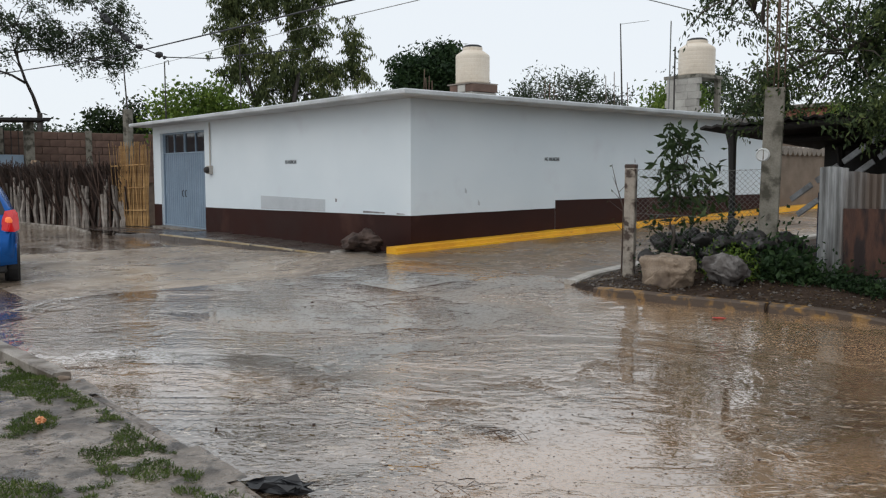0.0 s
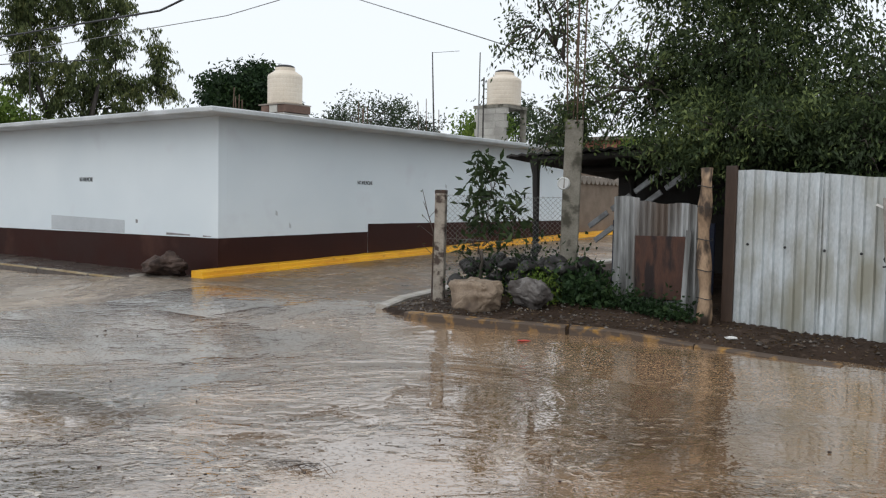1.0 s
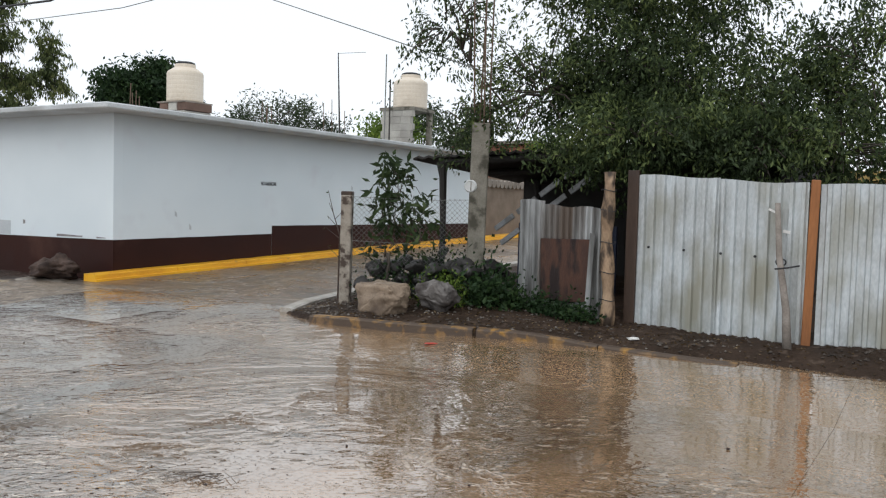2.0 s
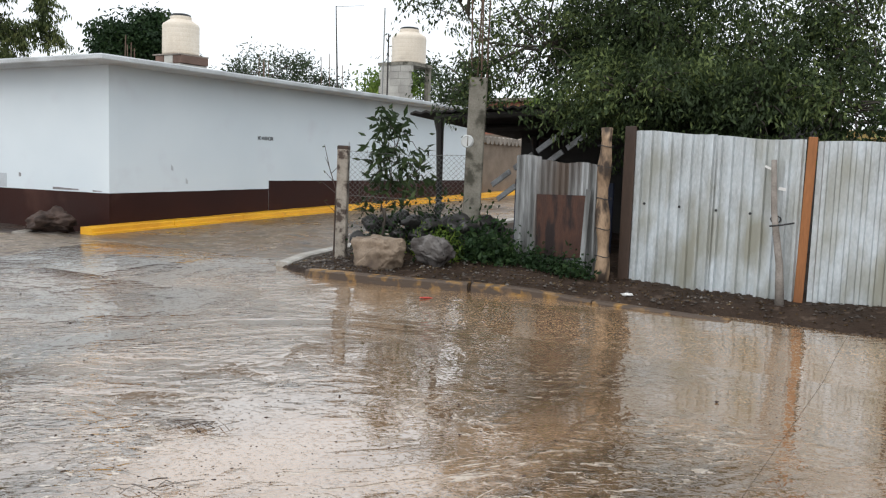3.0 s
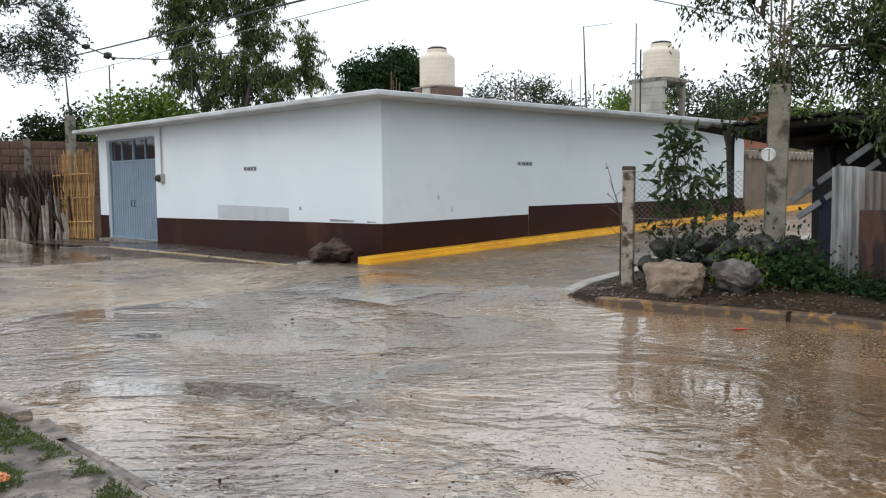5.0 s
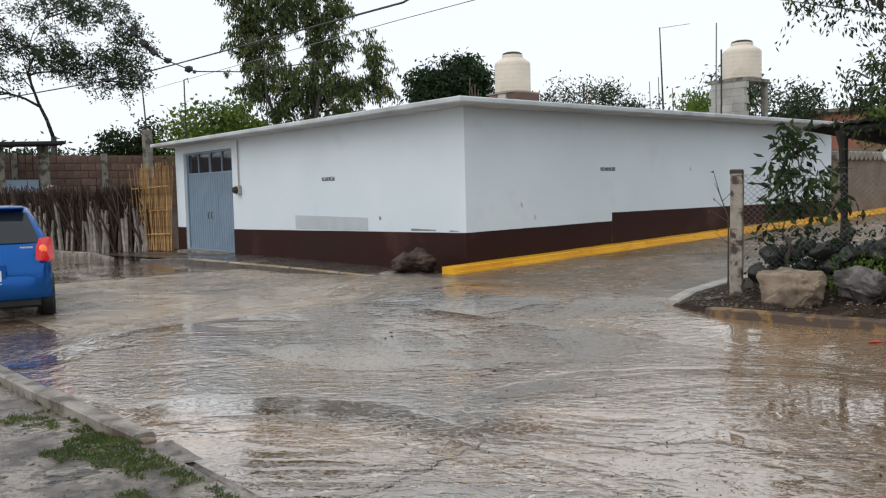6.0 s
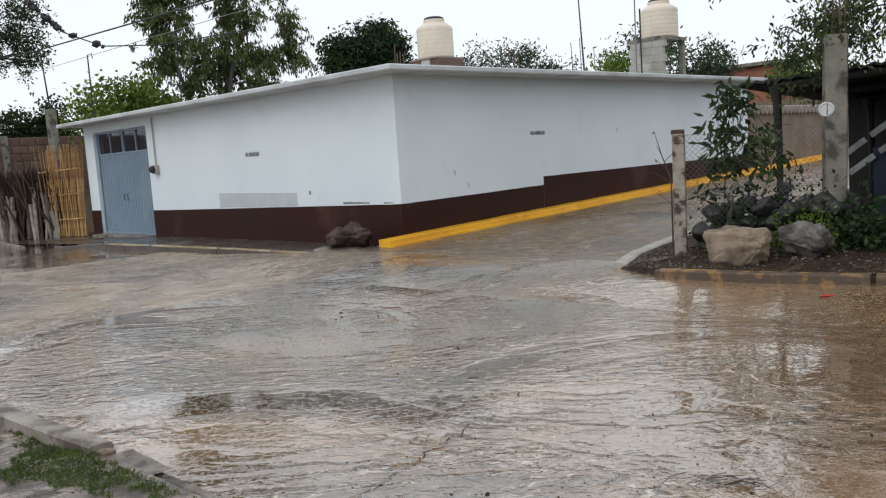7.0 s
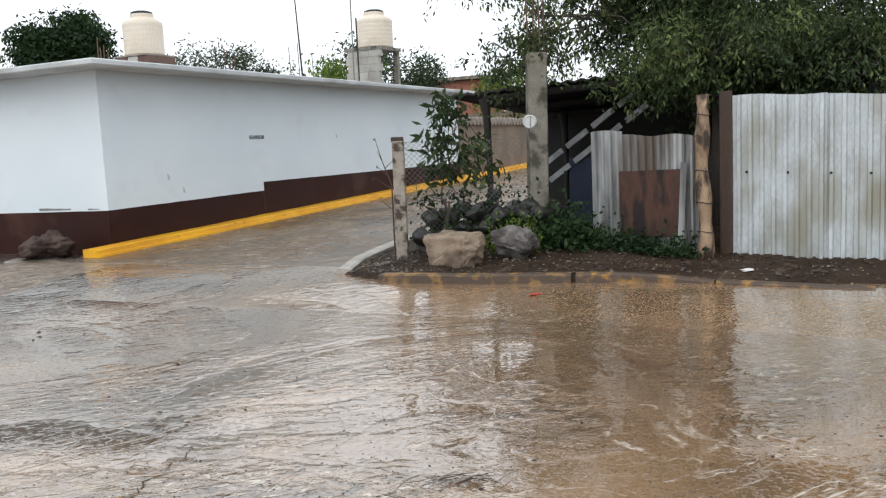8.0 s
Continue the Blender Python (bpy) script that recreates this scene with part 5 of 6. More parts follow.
tree("sparse_tree", (1.6, 12.5, 0.45), 2.4, 0.09,
     [((0.2, 0, 3.6), (1.2, 1.2, 1.3), 1.0), ((-0.6, -0.3, 2.7), (0.8, 0.8, 0.8), 0.5), ((1.2, 0, 4.6), (1.2, 1.2, 1.0), 0.8)],
     4600, (0.11, 0.038), M["leaf_big"], "open-crowned green tree behind the tin fence", 22, 0.9, 0.2, 4, 2, 0.3, per=18, spray=0.45)

# trees beyond the house and walls
tree("feathery_tree", (-36.6, 9.7, 0.0), 4.2, 0.16,
     [((0, -0.8, 6.6), (0.6, 0.6, 0.5), 0.12), ((0.1, 0.8, 6.7), (0.6, 0.6, 0.5), 0.12), ((-0.3, -2.5, 6.7), (1.3, 1.3, 0.8), 1.0), ((0, -0.7, 7.7), (1.3, 1.3, 0.9), 1.0), ((0.2, 1.2, 7.4), (1.3, 1.3, 0.9), 1.0), ((0, 2.8, 7.3), (1.2, 1.2, 0.8), 0.9), ((0.3, 3.4, 8.4), (1.2, 1.1, 0.8), 0.7), ((0, 0.3, 9.3), (1.5, 1.5, 0.9), 1.0),
      ((-0.2, -2.4, 8.7), (1.4, 1.4, 0.9), 0.9), ((0, 2.0, 9.5), (1.3, 1.3, 0.8), 0.8), ((0.2, 2.6, 6.3), (1.0, 1.0, 0.6), 0.35), ((0, -2.6, 6.0), (1.1, 1.0, 0.6), 0.45), ((0, -3.8, 7.7), (1.0, 1.0, 0.8), 0.6)],
     17000, (0.15, 0.06), M["leaf_far"], "tall feathery tree with open dark branches", 31, 0.3, 0.22, 6, 1, 0.3, twigs=7, hang=0.35, per=30, bark=M["darkbark"], spray=0.8)
tree("eucalyptus", (-29.4, 16.6, 0.2), 5.4, 0.10,
     [((-0.62, -1.14, 7.2), (0.9, 0.95, 1.5), 1.2), ((-0.1, -0.2, 8.9), (1.2, 1.2, 1.4), 1.2), ((0.58, 1.05, 7.6), (0.9, 1.0, 1.5), 1.1), ((0.1, 0.2, 5.7), (1.0, 1.1, 0.8), 0.7), ((-0.7, -1.3, 5.4), (0.6, 0.7, 0.7), 0.35),
      ((1.45, 2.63, 6.6), (0.4, 0.45, 0.8), 0.3), ((1.1, 2.0, 5.6), (0.5, 0.5, 0.5), 0.22), ((0.67, 1.23, 5.6), (0.6, 0.7, 0.7), 0.3), ((-0.9, -1.6, 8.7), (0.7, 0.8, 0.9), 0.35), ((1.5, 2.8, 5.5), (0.45, 0.45, 0.5), 0.15), ((-0.3, -0.5, 4.8), (0.7, 0.8, 0.5), 0.3), ((0.45, 0.8, 4.7), (0.7, 0.8, 0.5), 0.3), ((1.0, 1.8, 4.5), (0.6, 0.7, 0.4), 0.22)],
     34000, (0.17, 0.055), M["leaf_euc"], "tall eucalyptus with hanging olive leaves", 32, 2.2, 0.16, 4, 4, 0.2, twigs=4, hang=1.6, per=34, bark=M["darkbark"], mass=9, spray=0.5)
tree("bright_bush", (-30.6, 13.6, 0.2), 2.2, 0.10, [((0, 0, 3.7), (1.3, 1.7, 1.1), 1.0), ((0.2, 1.5, 3.4), (1.0, 1.0, 0.9), 0.6)], 9000, (0.2, 0.1), M["leaf_bright"], "rounded bright green tree behind the yard wall", 33, 0.5, 0.28, 3, 2, 0.45)
tree("dark_bush", (-37.5, 12.4, 0.2), 2.2, 0.10, [((0, 0.3, 3.3), (0.8, 0.8, 0.9), 1.0), ((0.2, 1.6, 3.8), (0.7, 0.7, 0.8), 0.6)], 4000, (0.2, 0.1), M["leaf_mid"], "dark green tree behind the yard wall", 34, 0.5, 0.25, 3, 2, 0.4)
tree("mango_tree", (-35.2, 27.9, 0.5), 4.4, 0.2, [((0, 0.9, 6.4), (1.5, 1.4, 1.5), 1.5), ((-0.5, 0.0, 6.1), (1.0, 0.9, 1.1), 0.6), ((0.8, 1.7, 6.9), (1.0, 0.9, 0.9), 0.6), ((-1.0, -0.9, 4.9), (0.9, 0.9, 0.5), 0.25), ((1.2, 2.3, 5.7), (0.9, 0.8, 0.9), 0.4)],
     16000, (0.28, 0.12), M["leaf_dark"], "dense dark rounded mango tree beyond the roof", 35, 0.7, 0.26, 3, 1, 0.55)
tree("mesquite", (-26.8, 29.6, 0.5), 3.0, 0.14, [((0, 0, 4.9), (1.8, 2.0, 1.0), 1.0), ((-1.4, -1.4, 4.5), (1.2, 1.2, 0.8), 0.5), ((1.4, 1.4, 4.4), (1.1, 1.2, 0.7), 0.5)],
     5200, (0.18, 0.07), M["leaf_far"], "grey-green fine-leaved tree beyond the roof", 36, 0.4, 0.22, 5, 3, 0.4)
tree("bright_bush", (-19.6, 27.9, 0.5), 2.4, 0.10, [((0, 0, 3.5), (0.9, 1.1, 0.8), 1.0), ((0.5, 0.7, 3.9), (0.8, 0.8, 0.6), 0.5)], 2400, (0.2, 0.09), M["leaf_bright"], "bright green tree top beyond the roof", 37, 0.5, 0.2, 3, 2, 0.4)
tree("far_tree", (-19.5, 32.5, 0.5), 2.4, 0.12, [((0, 0, 4.6), (1.6, 1.9, 1.2), 1.0), ((0.8, 1.6, 4.0), (1.1, 1.2, 0.9), 0.6)], 4200, (0.2, 0.08), M["leaf_far"], "grey-green tree top beyond the roof", 38, 0.5, 0.25, 4, 2, 0.4)
tree("far_tree", (-14.5, 33.5, 0.5), 2.0, 0.12, [((0, 0, 3.4), (1.6, 1.6, 0.9), 1.0)], 2400, (0.2, 0.08), M["leaf_bright"], "green tree top beyond the side street", 39, 0.5, 0.25, 4, 2, 0.4)
tree("yard_tree", (0.8, 18.0, 0.5), 2.0, 0.1, [((-2.6, 0, 2.2), (1.8, 1.2, 0.8), 1.0), ((-5.0, 0, 2.4), (1.5, 1.2, 1.0), 1.0), ((1.5, 0, 2.2), (1.6, 1.2, 0.7), 1.0)], 8000, (0.16, 0.07), M["leaf_big"], "green yard trees behind the tin fence", 40, 0.6, 0.25, 4, 2, 0.35)
for i, (x, y, h) in enumerate(((-42, 4, 3.2), (-41, 14, 3.0), (-38, 18, 3.4), (-44, 9, 3.4), (-40, 22, 3.8), (-40, -3, 3.6))):
    tree("distant_tree", (x, y, 0), 1.6, 0.12, [((0, 0, h), (2.0, 2.6, 1.0), 1.0), ((0, 2.0, h - 0.5), (1.6, 1.8, 0.9), 0.6)], 4500, (0.26, 0.11), M["leaf_far"] if i % 2 else M["leaf_dark"], "low green tree line beyond the yards", 50 + i, 0.4, 0.3, 3, 1, 0.4)

# ---- the yard across the street ----
yard = tagged(thing("wall_yard", pose(-35.6, 8.6, 0.0, 0, 0, 84), "red-brown brick yard wall with cement posts", "wall"), kind="structure")
bm = bmesh.new()
box(bm, (2.0, 0.0, 1.7), (15.0, 0.1, 3.4))
part("mortar_bed", bm, M["yardmortar"], yard)
bm0 = bmesh.new()
box(bm0, (0, 0, 0), (0.545, 0.12, 0.27), None, 0.006)
bme = bpy.data.meshes.new("brick")
bm0.to_mesh(bme)
bm0.free()
for k in range(7):
    for j in range(26):
        ob = link("brick", bme, M["brick"], yard)
        ob.location = (-5.0 + j * 0.56 + (0.28 if k % 2 else 0), -0.06, 1.5 + k * 0.29)
for x in (-0.6, 2.6, 6.0):
    bm = bmesh.new()
    box(bm, (x, -0.08, 1.72), (0.24, 0.2, 3.5), None, 0.01)
    part("cement_post", bm, M["concrete"], yard)
porch = thing("gate_porch", (-34.2, 7.95, 0.1), "small concrete gate porch with a flat slab roof", "porch")
for y in (-0.75, 0.75):
    bm = bmesh.new()
    box(bm, (0, y, 1.78), (0.32, 0.32, 3.6), None, 0.015)
    part("column", bm, M["concrete"], porch)
bm = bmesh.new()
box(bm, (0, 0, 3.62), (1.5, 2.7, 0.12), pose(0, 0, 0, 2, 0, 0), 0.02)
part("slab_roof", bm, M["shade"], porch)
bm = bmesh.new()
box(bm, (-0.05, 0, 1.2), (0.05, 1.1, 2.3))
part("gate_leaf", bm, M["door"], porch, "grey-blue sheet-metal gate")
for y in (-0.35, -0.1, 0.15, 0.4):
    bm = bmesh.new()
    tube(bm, [(-0.05, y, 2.3), (-0.05, y, 3.5)], 0.02, 6)
    part("bar", bm, M["steel"], porch)

mastp = thing("cement_post", (-28.3, 10.35, 0.05), "tall grey cement post with a thin mast", "post")
bm = bmesh.new()
box(bm, (0, 0, 1.9), (0.24, 0.24, 3.85), pose(0, 0, 0, 0, 0, 20), 0.015)
part("shaft", bm, M["concrete"], mastp)
bm = bmesh.new()
tube(bm, [(0, 0, 3.7), (-0.02, -0.1, 5.6)], [0.03, 0.02], 6)
part("mast", bm, M["steel"], mastp)
mastq = thing("steel_mast", (-27.9, 11.5, 0.1), "thin dark steel mast with a hook top", "mast")
bm = bmesh.new()
tube(bm, [(0, 0, 0), (0, 0, 5.4), (0.02, 0.12, 5.45), (0.02, 0.14, 5.3)], [0.03, 0.022, 0.02, 0.015], 6)
part("pole", bm, M["steel"], mastq)
pole3 = thing("steel_mast", (-22.5, 11.6, 3.2), "thin dark mast rising behind the roof edge", "mast")
bm = bmesh.new()
tube(bm, [(0, 0, 0), (-0.02, 0, 2.4)], [0.02, 0.014], 6)
part("pole", bm, M["steel"], pole3)

FA, FB = Vector((-26.6, 9.75, 0.06)), Vector((-33.4, 7.0, 0.1))
brush = thing("brush_fence", (0, 0, 0), "fence of dark brush, grey sticks and branches", "fence")
fr = random.Random(17)


def stick_mesh(name, h, r, bend, seed, taper=0.4):
    bm = bmesh.new()
    q = random.Random(seed)
    tube(bm, [(0, 0, 0), (bend * 0.4, q.uniform(-0.03, 0.03), h * 0.4), (bend, q.uniform(-0.05, 0.05), h)], [r, r * (0.5 + taper / 2) * 1.1, r * taper], 5)
    me = bpy.data.meshes.new(name)
    bm.to_mesh(me)
    bm.free()
    return me


sets = [[stick_mesh("stick", fr.uniform(1.5, 2.15), fr.uniform(0.022, 0.04), fr.uniform(-0.3, 0.3), i) for i in range(8)],
        [stick_mesh("stick", fr.uniform(0.95, 1.45), fr.uniform(0.03, 0.06), fr.uniform(-0.06, 0.06), 20 + i, 0.8) for i in range(6)]]
for me in sets[0]:
    me.materials.append(M["stick"])
for me in sets[1]:
    me.materials.append(M["greystick"])
for i in range(230):
    q = i / 230 + fr.uniform(-0.003, 0.003)
    kind = 1 if fr.random() < 0.25 + 0.8 * noise.noise((q * 14, 5, 0)) else 0
    p = FA.lerp(FB, q) + Vector((fr.uniform(-0.05, 0.05), fr.uniform(-0.16, 0.16) - (0.12 if kind else 0), -0.03))
    ob = link("stick", fr.choice(sets[kind]), None, brush)
    ob.matrix_basis = pose(*p, fr.gauss(0, 2 if kind else 7), fr.gauss(0, 2 if kind else 7), fr.uniform(0, 360)) @ Matrix.Diagonal((1.3, 1.3, 0.95 + 0.3 * noise.noise((q * 9, 2, 0)) + fr.uniform(-0.12, 0.15), 1))
bm = bmesh.new()
d = (FB - FA).normalized()
for i in range(4200):
    q = fr.random()
    p = FA.lerp(FB, q) + Vector((0, fr.uniform(-0.05, 0.15), fr.uniform(0.55, 1.6)))
    e = p + Vector((fr.uniform(-0.25, 0.25), fr.uniform(-0.2, 0.1), fr.uniform(0.2, 0.55)))
    tube(bm, [p, e], [0.022, 0.01], 3, False)
tagged(part("brush", bm, M["stick"], brush, "tangled dark brush"), kind="stuff")
bm = bmesh.new()
for k in range(14):
    p = FA.lerp(FB, k / 13)
    box(bm, (p.x, p.y + 0.2, 0.75), (0.66, 0.03, 1.5 + 0.1 * math.sin(3 * k)), pose(0, 0, 0, 0, 0, 10))
part("backing_boards", bm, M["plank"], brush)
stump = thing("dead_trunk", (-31.4, 8.35, 0.0), "pale dead tree trunk in the fence line", "trunk")
bm = bmesh.new()
tube(bm, [(0, -0.2, 0), (0.03, -0.2, 0.7), (-0.05, -0.2, 1.5), (0, -0.15, 2.2)], [0.3, 0.24, 0.2, 0.15], 10)
part("wood", bm, M["log"], stump, smooth=True)

reed = thing("reed_screen", (0, 0, 0), "upright straw-coloured reed screen tied with crossbars", "screen")
RA, RB = Vector((-25.35, 9.88, 0.12)), Vector((-27.0, 9.5, 0.1))
rm = [stick_mesh("reed", fr.uniform(2.2, 2.75), 0.019, fr.uniform(-0.07, 0.07), 60 + i) for i in range(7)]
for me in rm:
    me.materials.append(M["reed"])
for i in range(74):
    q = i / 74
    ob = link("reed", fr.choice(rm), None, reed)
    ob.matrix_basis = pose(*(RA.lerp(RB, q) + Vector((0, fr.uniform(-0.06, 0.06), 0))), fr.uniform(-3, 3), fr.gauss(0, 3), fr.choice((0, 180)))
for z in (0.5, 1.2, 1.9):
    bm = bmesh.new()
    tube(bm, [RA + Vector((0, -0.08, z)), RB + Vector((-0.3, -0.08, z - 0.03))], 0.022, 6)
    part("crossbar", bm, M["reed"], reed)

flag = thing("cloth_on_stick", (-24.75, 4.25, 0.1), "pale blue cloth hung on a dark stick", "cloth")
bm = bmesh.new()
tube(bm, [(0, 0, 0), (0.02, 0, 3.1)], 0.05, 6)
part("stick", bm, M["plank"], flag)
bm = bmesh.new()
rows = []
for i in range(8):
    rows.append([bm.verts.new((0.03 + 0.03 * math.sin(i * 1.3 + j), -0.15 + 0.4 * j / 4 * (1 - 0.3 * i / 7), 3.0 - i * 0.12)) for j in range(5)])
for q, w in zip(rows, rows[1:]):
    for k in range(4):
        bm.faces.new((q[k], q[k + 1], w[k + 1], w[k]))
bmesh.ops.solidify(bm, geom=bm.faces[:], thickness=0.006)
part("cloth", bm, M["cloth"], flag)

# ---- the blue car ----
def hatchback(m):
    """A small hatchback; its tail at the origin, nose along +x, z up from the road."""
    car = thing("car", m, "small bright blue hatchback with lit tail lamps, wet", "car")
    # stations: x, floor, sill half-width, belt z, belt half-width, roof z, roof half-width
    st = [(0.00, 0.42, 0.70, 0.72, 0.74, 0.74, 0.70), (0.06, 0.30, 0.78, 0.90, 0.80, 0.93, 0.76), (0.16, 0.27, 0.815, 0.95, 0.825, 1.02, 0.76), (0.30, 0.26, 0.83, 0.97, 0.835, 1.24, 0.66),
          (0.48, 0.25, 0.84, 0.975, 0.84, 1.46, 0.57), (0.75, 0.24, 0.845, 0.97, 0.845, 1.50, 0.575), (1.4, 0.22, 0.85, 0.95, 0.85, 1.52, 0.585), (2.1, 0.22, 0.85, 0.93, 0.85, 1.49, 0.575),
          (2.5, 0.22, 0.85, 0.92, 0.84, 1.36, 0.57), (2.95, 0.23, 0.84, 0.91, 0.82, 1.02, 0.66), (3.3, 0.25, 0.82, 0.88, 0.78, 0.93, 0.62), (3.62, 0.28, 0.76, 0.74, 0.70, 0.80, 0.5), (3.75, 0.34, 0.62, 0.60, 0.58, 0.64, 0.4)]
    bm = bmesh.new()
    rings = []
    for x, f, sw, bz, bw, rz, rw in st:
        half = [(0, f), (sw * 0.8, f), (sw, f + 0.12), (max(sw, bw) * 1.005, (f + bz) / 2), (bw, bz), (bw * 0.985, bz + 0.02), ((bw + rw) / 2, (bz + rz) / 2 + 0.02), (rw, rz - 0.05), (rw * 0.85, rz - 0.008), (0, rz + 0.012)]
        ring = [(y, z) for y, z in half] + [(-y, z) for y, z in half[-2:0:-1]]
        rings.append([bm.verts.new((x, y, z)) for y, z in ring])
    k = len(rings[0])
    for q, w in zip(rings, rings[1:]):
        for j in range(k):
            bm.faces.new((q[j], w[j], w[(j + 1) % k], q[(j + 1) % k]))
    bm.faces.new(rings[0][::-1]), bm.faces.new(rings[-1])
    bmesh.ops.recalc_face_normals(bm, faces=bm.faces)
    body = part("body", bm, M["carblue"], car, "bright blue metallic paint", True)
    # bumper
    bm = bmesh.new()
    rows = []
    for i in range(15):
        a = -1 + 2 * i / 14
        y = 0.83 * a
        x = -0.05 + 0.17 * abs(a) ** 3.2
        rows.append([bm.verts.new((x + dx, y, z)) for dx, z in ((0.04, 0.30), (-0.01, 0.36), (-0.02, 0.55), (0.0, 0.60), (0.10, 0.63), (0.2, 0.5), (0.2, 0.3))])
    for q, w in zip(rows, rows[1:]):
        for j in range(6):
            bm.faces.new((q[j], w[j], w[j + 1], q[j + 1]))
    bmesh.ops.recalc_face_normals(bm, faces=bm.faces)
    part("bumper", bm, M["carblue"], car, smooth=True)

    def tail(y, z):
        """The sloping tail surface at a height."""
        return float(np.interp(z, [0.74, 0.93, 1.02, 1.24, 1.46], [-0.005, 0.05, 0.15, 0.29, 0.47])) + 0.05 * abs(y / 0.8) ** 3

    def patch(ys, zs, lift=0.012):
        g = bmesh.new()
        vs = [[g.verts.new((tail(y(w), z) - lift, y(w), z)) for w in np.linspace(-1, 1, 13)] for z in zs for y in [ys(z)]]
        for q, w in zip(vs, vs[1:]):
            for j in range(12):
                g.faces.new((q[j], w[j], w[j + 1], q[j + 1]))
        bmesh.ops.recalc_face_normals(g, faces=g.faces)
        return g

    part("rear_window", patch(lambda z: (lambda w: w * float(np.interp(z, [1.0, 1.43], [0.72, 0.54]))), np.linspace(1.03, 1.42, 6), 0.016), M["darkglass"], car, "dark rear window")
    bm = bmesh.new()
    box(bm, (0.42, 0, 1.475), (0.24, 1.04, 0.025), pose(0, 0, 0, 0, 6, 0), 0.01)
    sp = part("spoiler", bm, M["carblue"], car)
    for i in range(5):
        bm = bmesh.new()
        box(bm, (0.30, -0.1 + i * 0.05, 1.455), (0.02, 0.022, 0.014))
        part("brake_led", bm, M["lamp"], sp, "lit red brake lamp")
    for s in (-1, 1):
        bm = bmesh.new()
        for x, y, z in ((0.02, 0.60, 0.80), (0.05, 0.62, 0.96), (0.14, 0.66, 1.09), (0.30, 0.80, 1.11), (0.34, 0.855, 1.04), (0.20, 0.865, 0.80), (0.04, 0.80, 0.78), (-0.01, 0.70, 0.80), (0.03, 0.74, 0.95)):
            bm.verts.new((x - 0.06, s * y * 1.025, z))
        bmesh.ops.convex_hull(bm, input=bm.verts[:])
        bmesh.ops.bevel(bm, geom=bm.edges[:], offset=0.012, segments=2, affect="EDGES")
        lampo = part("tail_lamp", bm, M["lamp"], car, "lit red tail lamp")
        bm = bmesh.new()
        bmesh.ops.create_uvsphere(bm, u_segments=10, v_segments=6, radius=0.045, matrix=pose(0.0, s * 0.73, 0.94) @ Matrix.Diagonal((0.9, 1.3, 1.4, 1)))
        part("bulb_lens", bm, M["amber"], lampo, "glowing amber lens")
    for xw in (0.62, 3.08):
        for s in (-1, 1):
            bm = bmesh.new()
            lathe(bm, [(0.17, -0.12), (0.275, -0.125), (0.30, -0.10), (0.30, 0.08), (0.28, 0.105), (0.17, 0.10)], 26)
            bm.transform(pose(xw, s * 0.765, 0.295, 90))
            wheel = part("wheel", bm, M["tyre"], car, "black wet tyre", False)
            bm = bmesh.new()
            lathe(bm, [(0.175, -0.06), (0.175, 0.07), (0.16, 0.078), (0.05, 0.06), (0.04, 0.075)], 20)
            bm.transform(pose(xw, s * 0.765, 0.295, 90 * -s))
            part("rim", bm, M["rim"], wheel, "silver rim")
            bm = bmesh.new()
            lathe(bm, [(0.33, -0.07), (0.345, 0.07), (0.33, 0.075)], 26)
            bm.transform(pose(xw, s * 0.77, 0.30, 90 * -s))
            part("wheel_arch", bm, M["black"], car)
    bm = bmesh.new()
    box(bm, (-0.045, 0, 0.665), (0.02, 0.50, 0.2), None, 0.006)
    part("plate_recess", bm, M["carblue"], car)
    bm = bmesh.new()
    box(bm, (-0.06, 0, 0.60), (0.014, 0.38, 0.18), None, 0.005)
    plate = part("number_plate", bm, M["platewhite"], car, "white plate with dark printed bars")
    for y, w in ((-0.09, 0.1), (0.0, 0.06), (0.09, 0.09)):
        bm = bmesh.new()
        box(bm, (-0.0695, y, 0.60), (0.004, w, 0.07))
        part("print_bar", bm, M["platebar"], plate)
    bm = bmesh.new()
    bmesh.ops.create_uvsphere(bm, u_segments=16, v_segments=8, radius=0.5, matrix=pose(tail(0, 0.95) - 0.012, 0, 0.945) @ Matrix.Diagonal((0.03, 0.15, 0.1, 1)))
    part("badge", bm, M["chrome"], car, "plain oval chrome badge")
    bm = bmesh.new()
    tube(bm, [(tail(0, 1.03) - 0.07, 0.0, 1.035), (tail(0, 1.06) - 0.07, 0.2, 1.06), (tail(0, 1.08) - 0.06, 0.42, 1.075)], [0.016, 0.013, 0.009], 6)
    part("wiper", bm, M["black"], car)
    bm = bmesh.new()
    tube(bm, [(0.55, 0, 1.50), (0.42, 0, 1.72)], [0.012, 0.006], 6)
    part("aerial", bm, M["black"], car)
    bm = bmesh.new()
    box(bm, (0.0, -0.52, 0.97), (0.01, 0.17, 0.022))
    bm.transform(pose(tail(0.5, 0.97) - 0.006, 0, 0))
    part("script_bar", bm, M["chrome"], car)
    bm = bmesh.new()
    box(bm, (1.8, 0, 0.27), (3.3, 1.36, 0.2), None, 0.03)
    part("underbody", bm, M["black"], car)
    return car


hatchback(pose(-13.1, 2.55, float(road_z(-13, 2.5)) - 0.02, 0, 0, 167) @ Matrix.Diagonal((1, 0.92, 1, 1)))

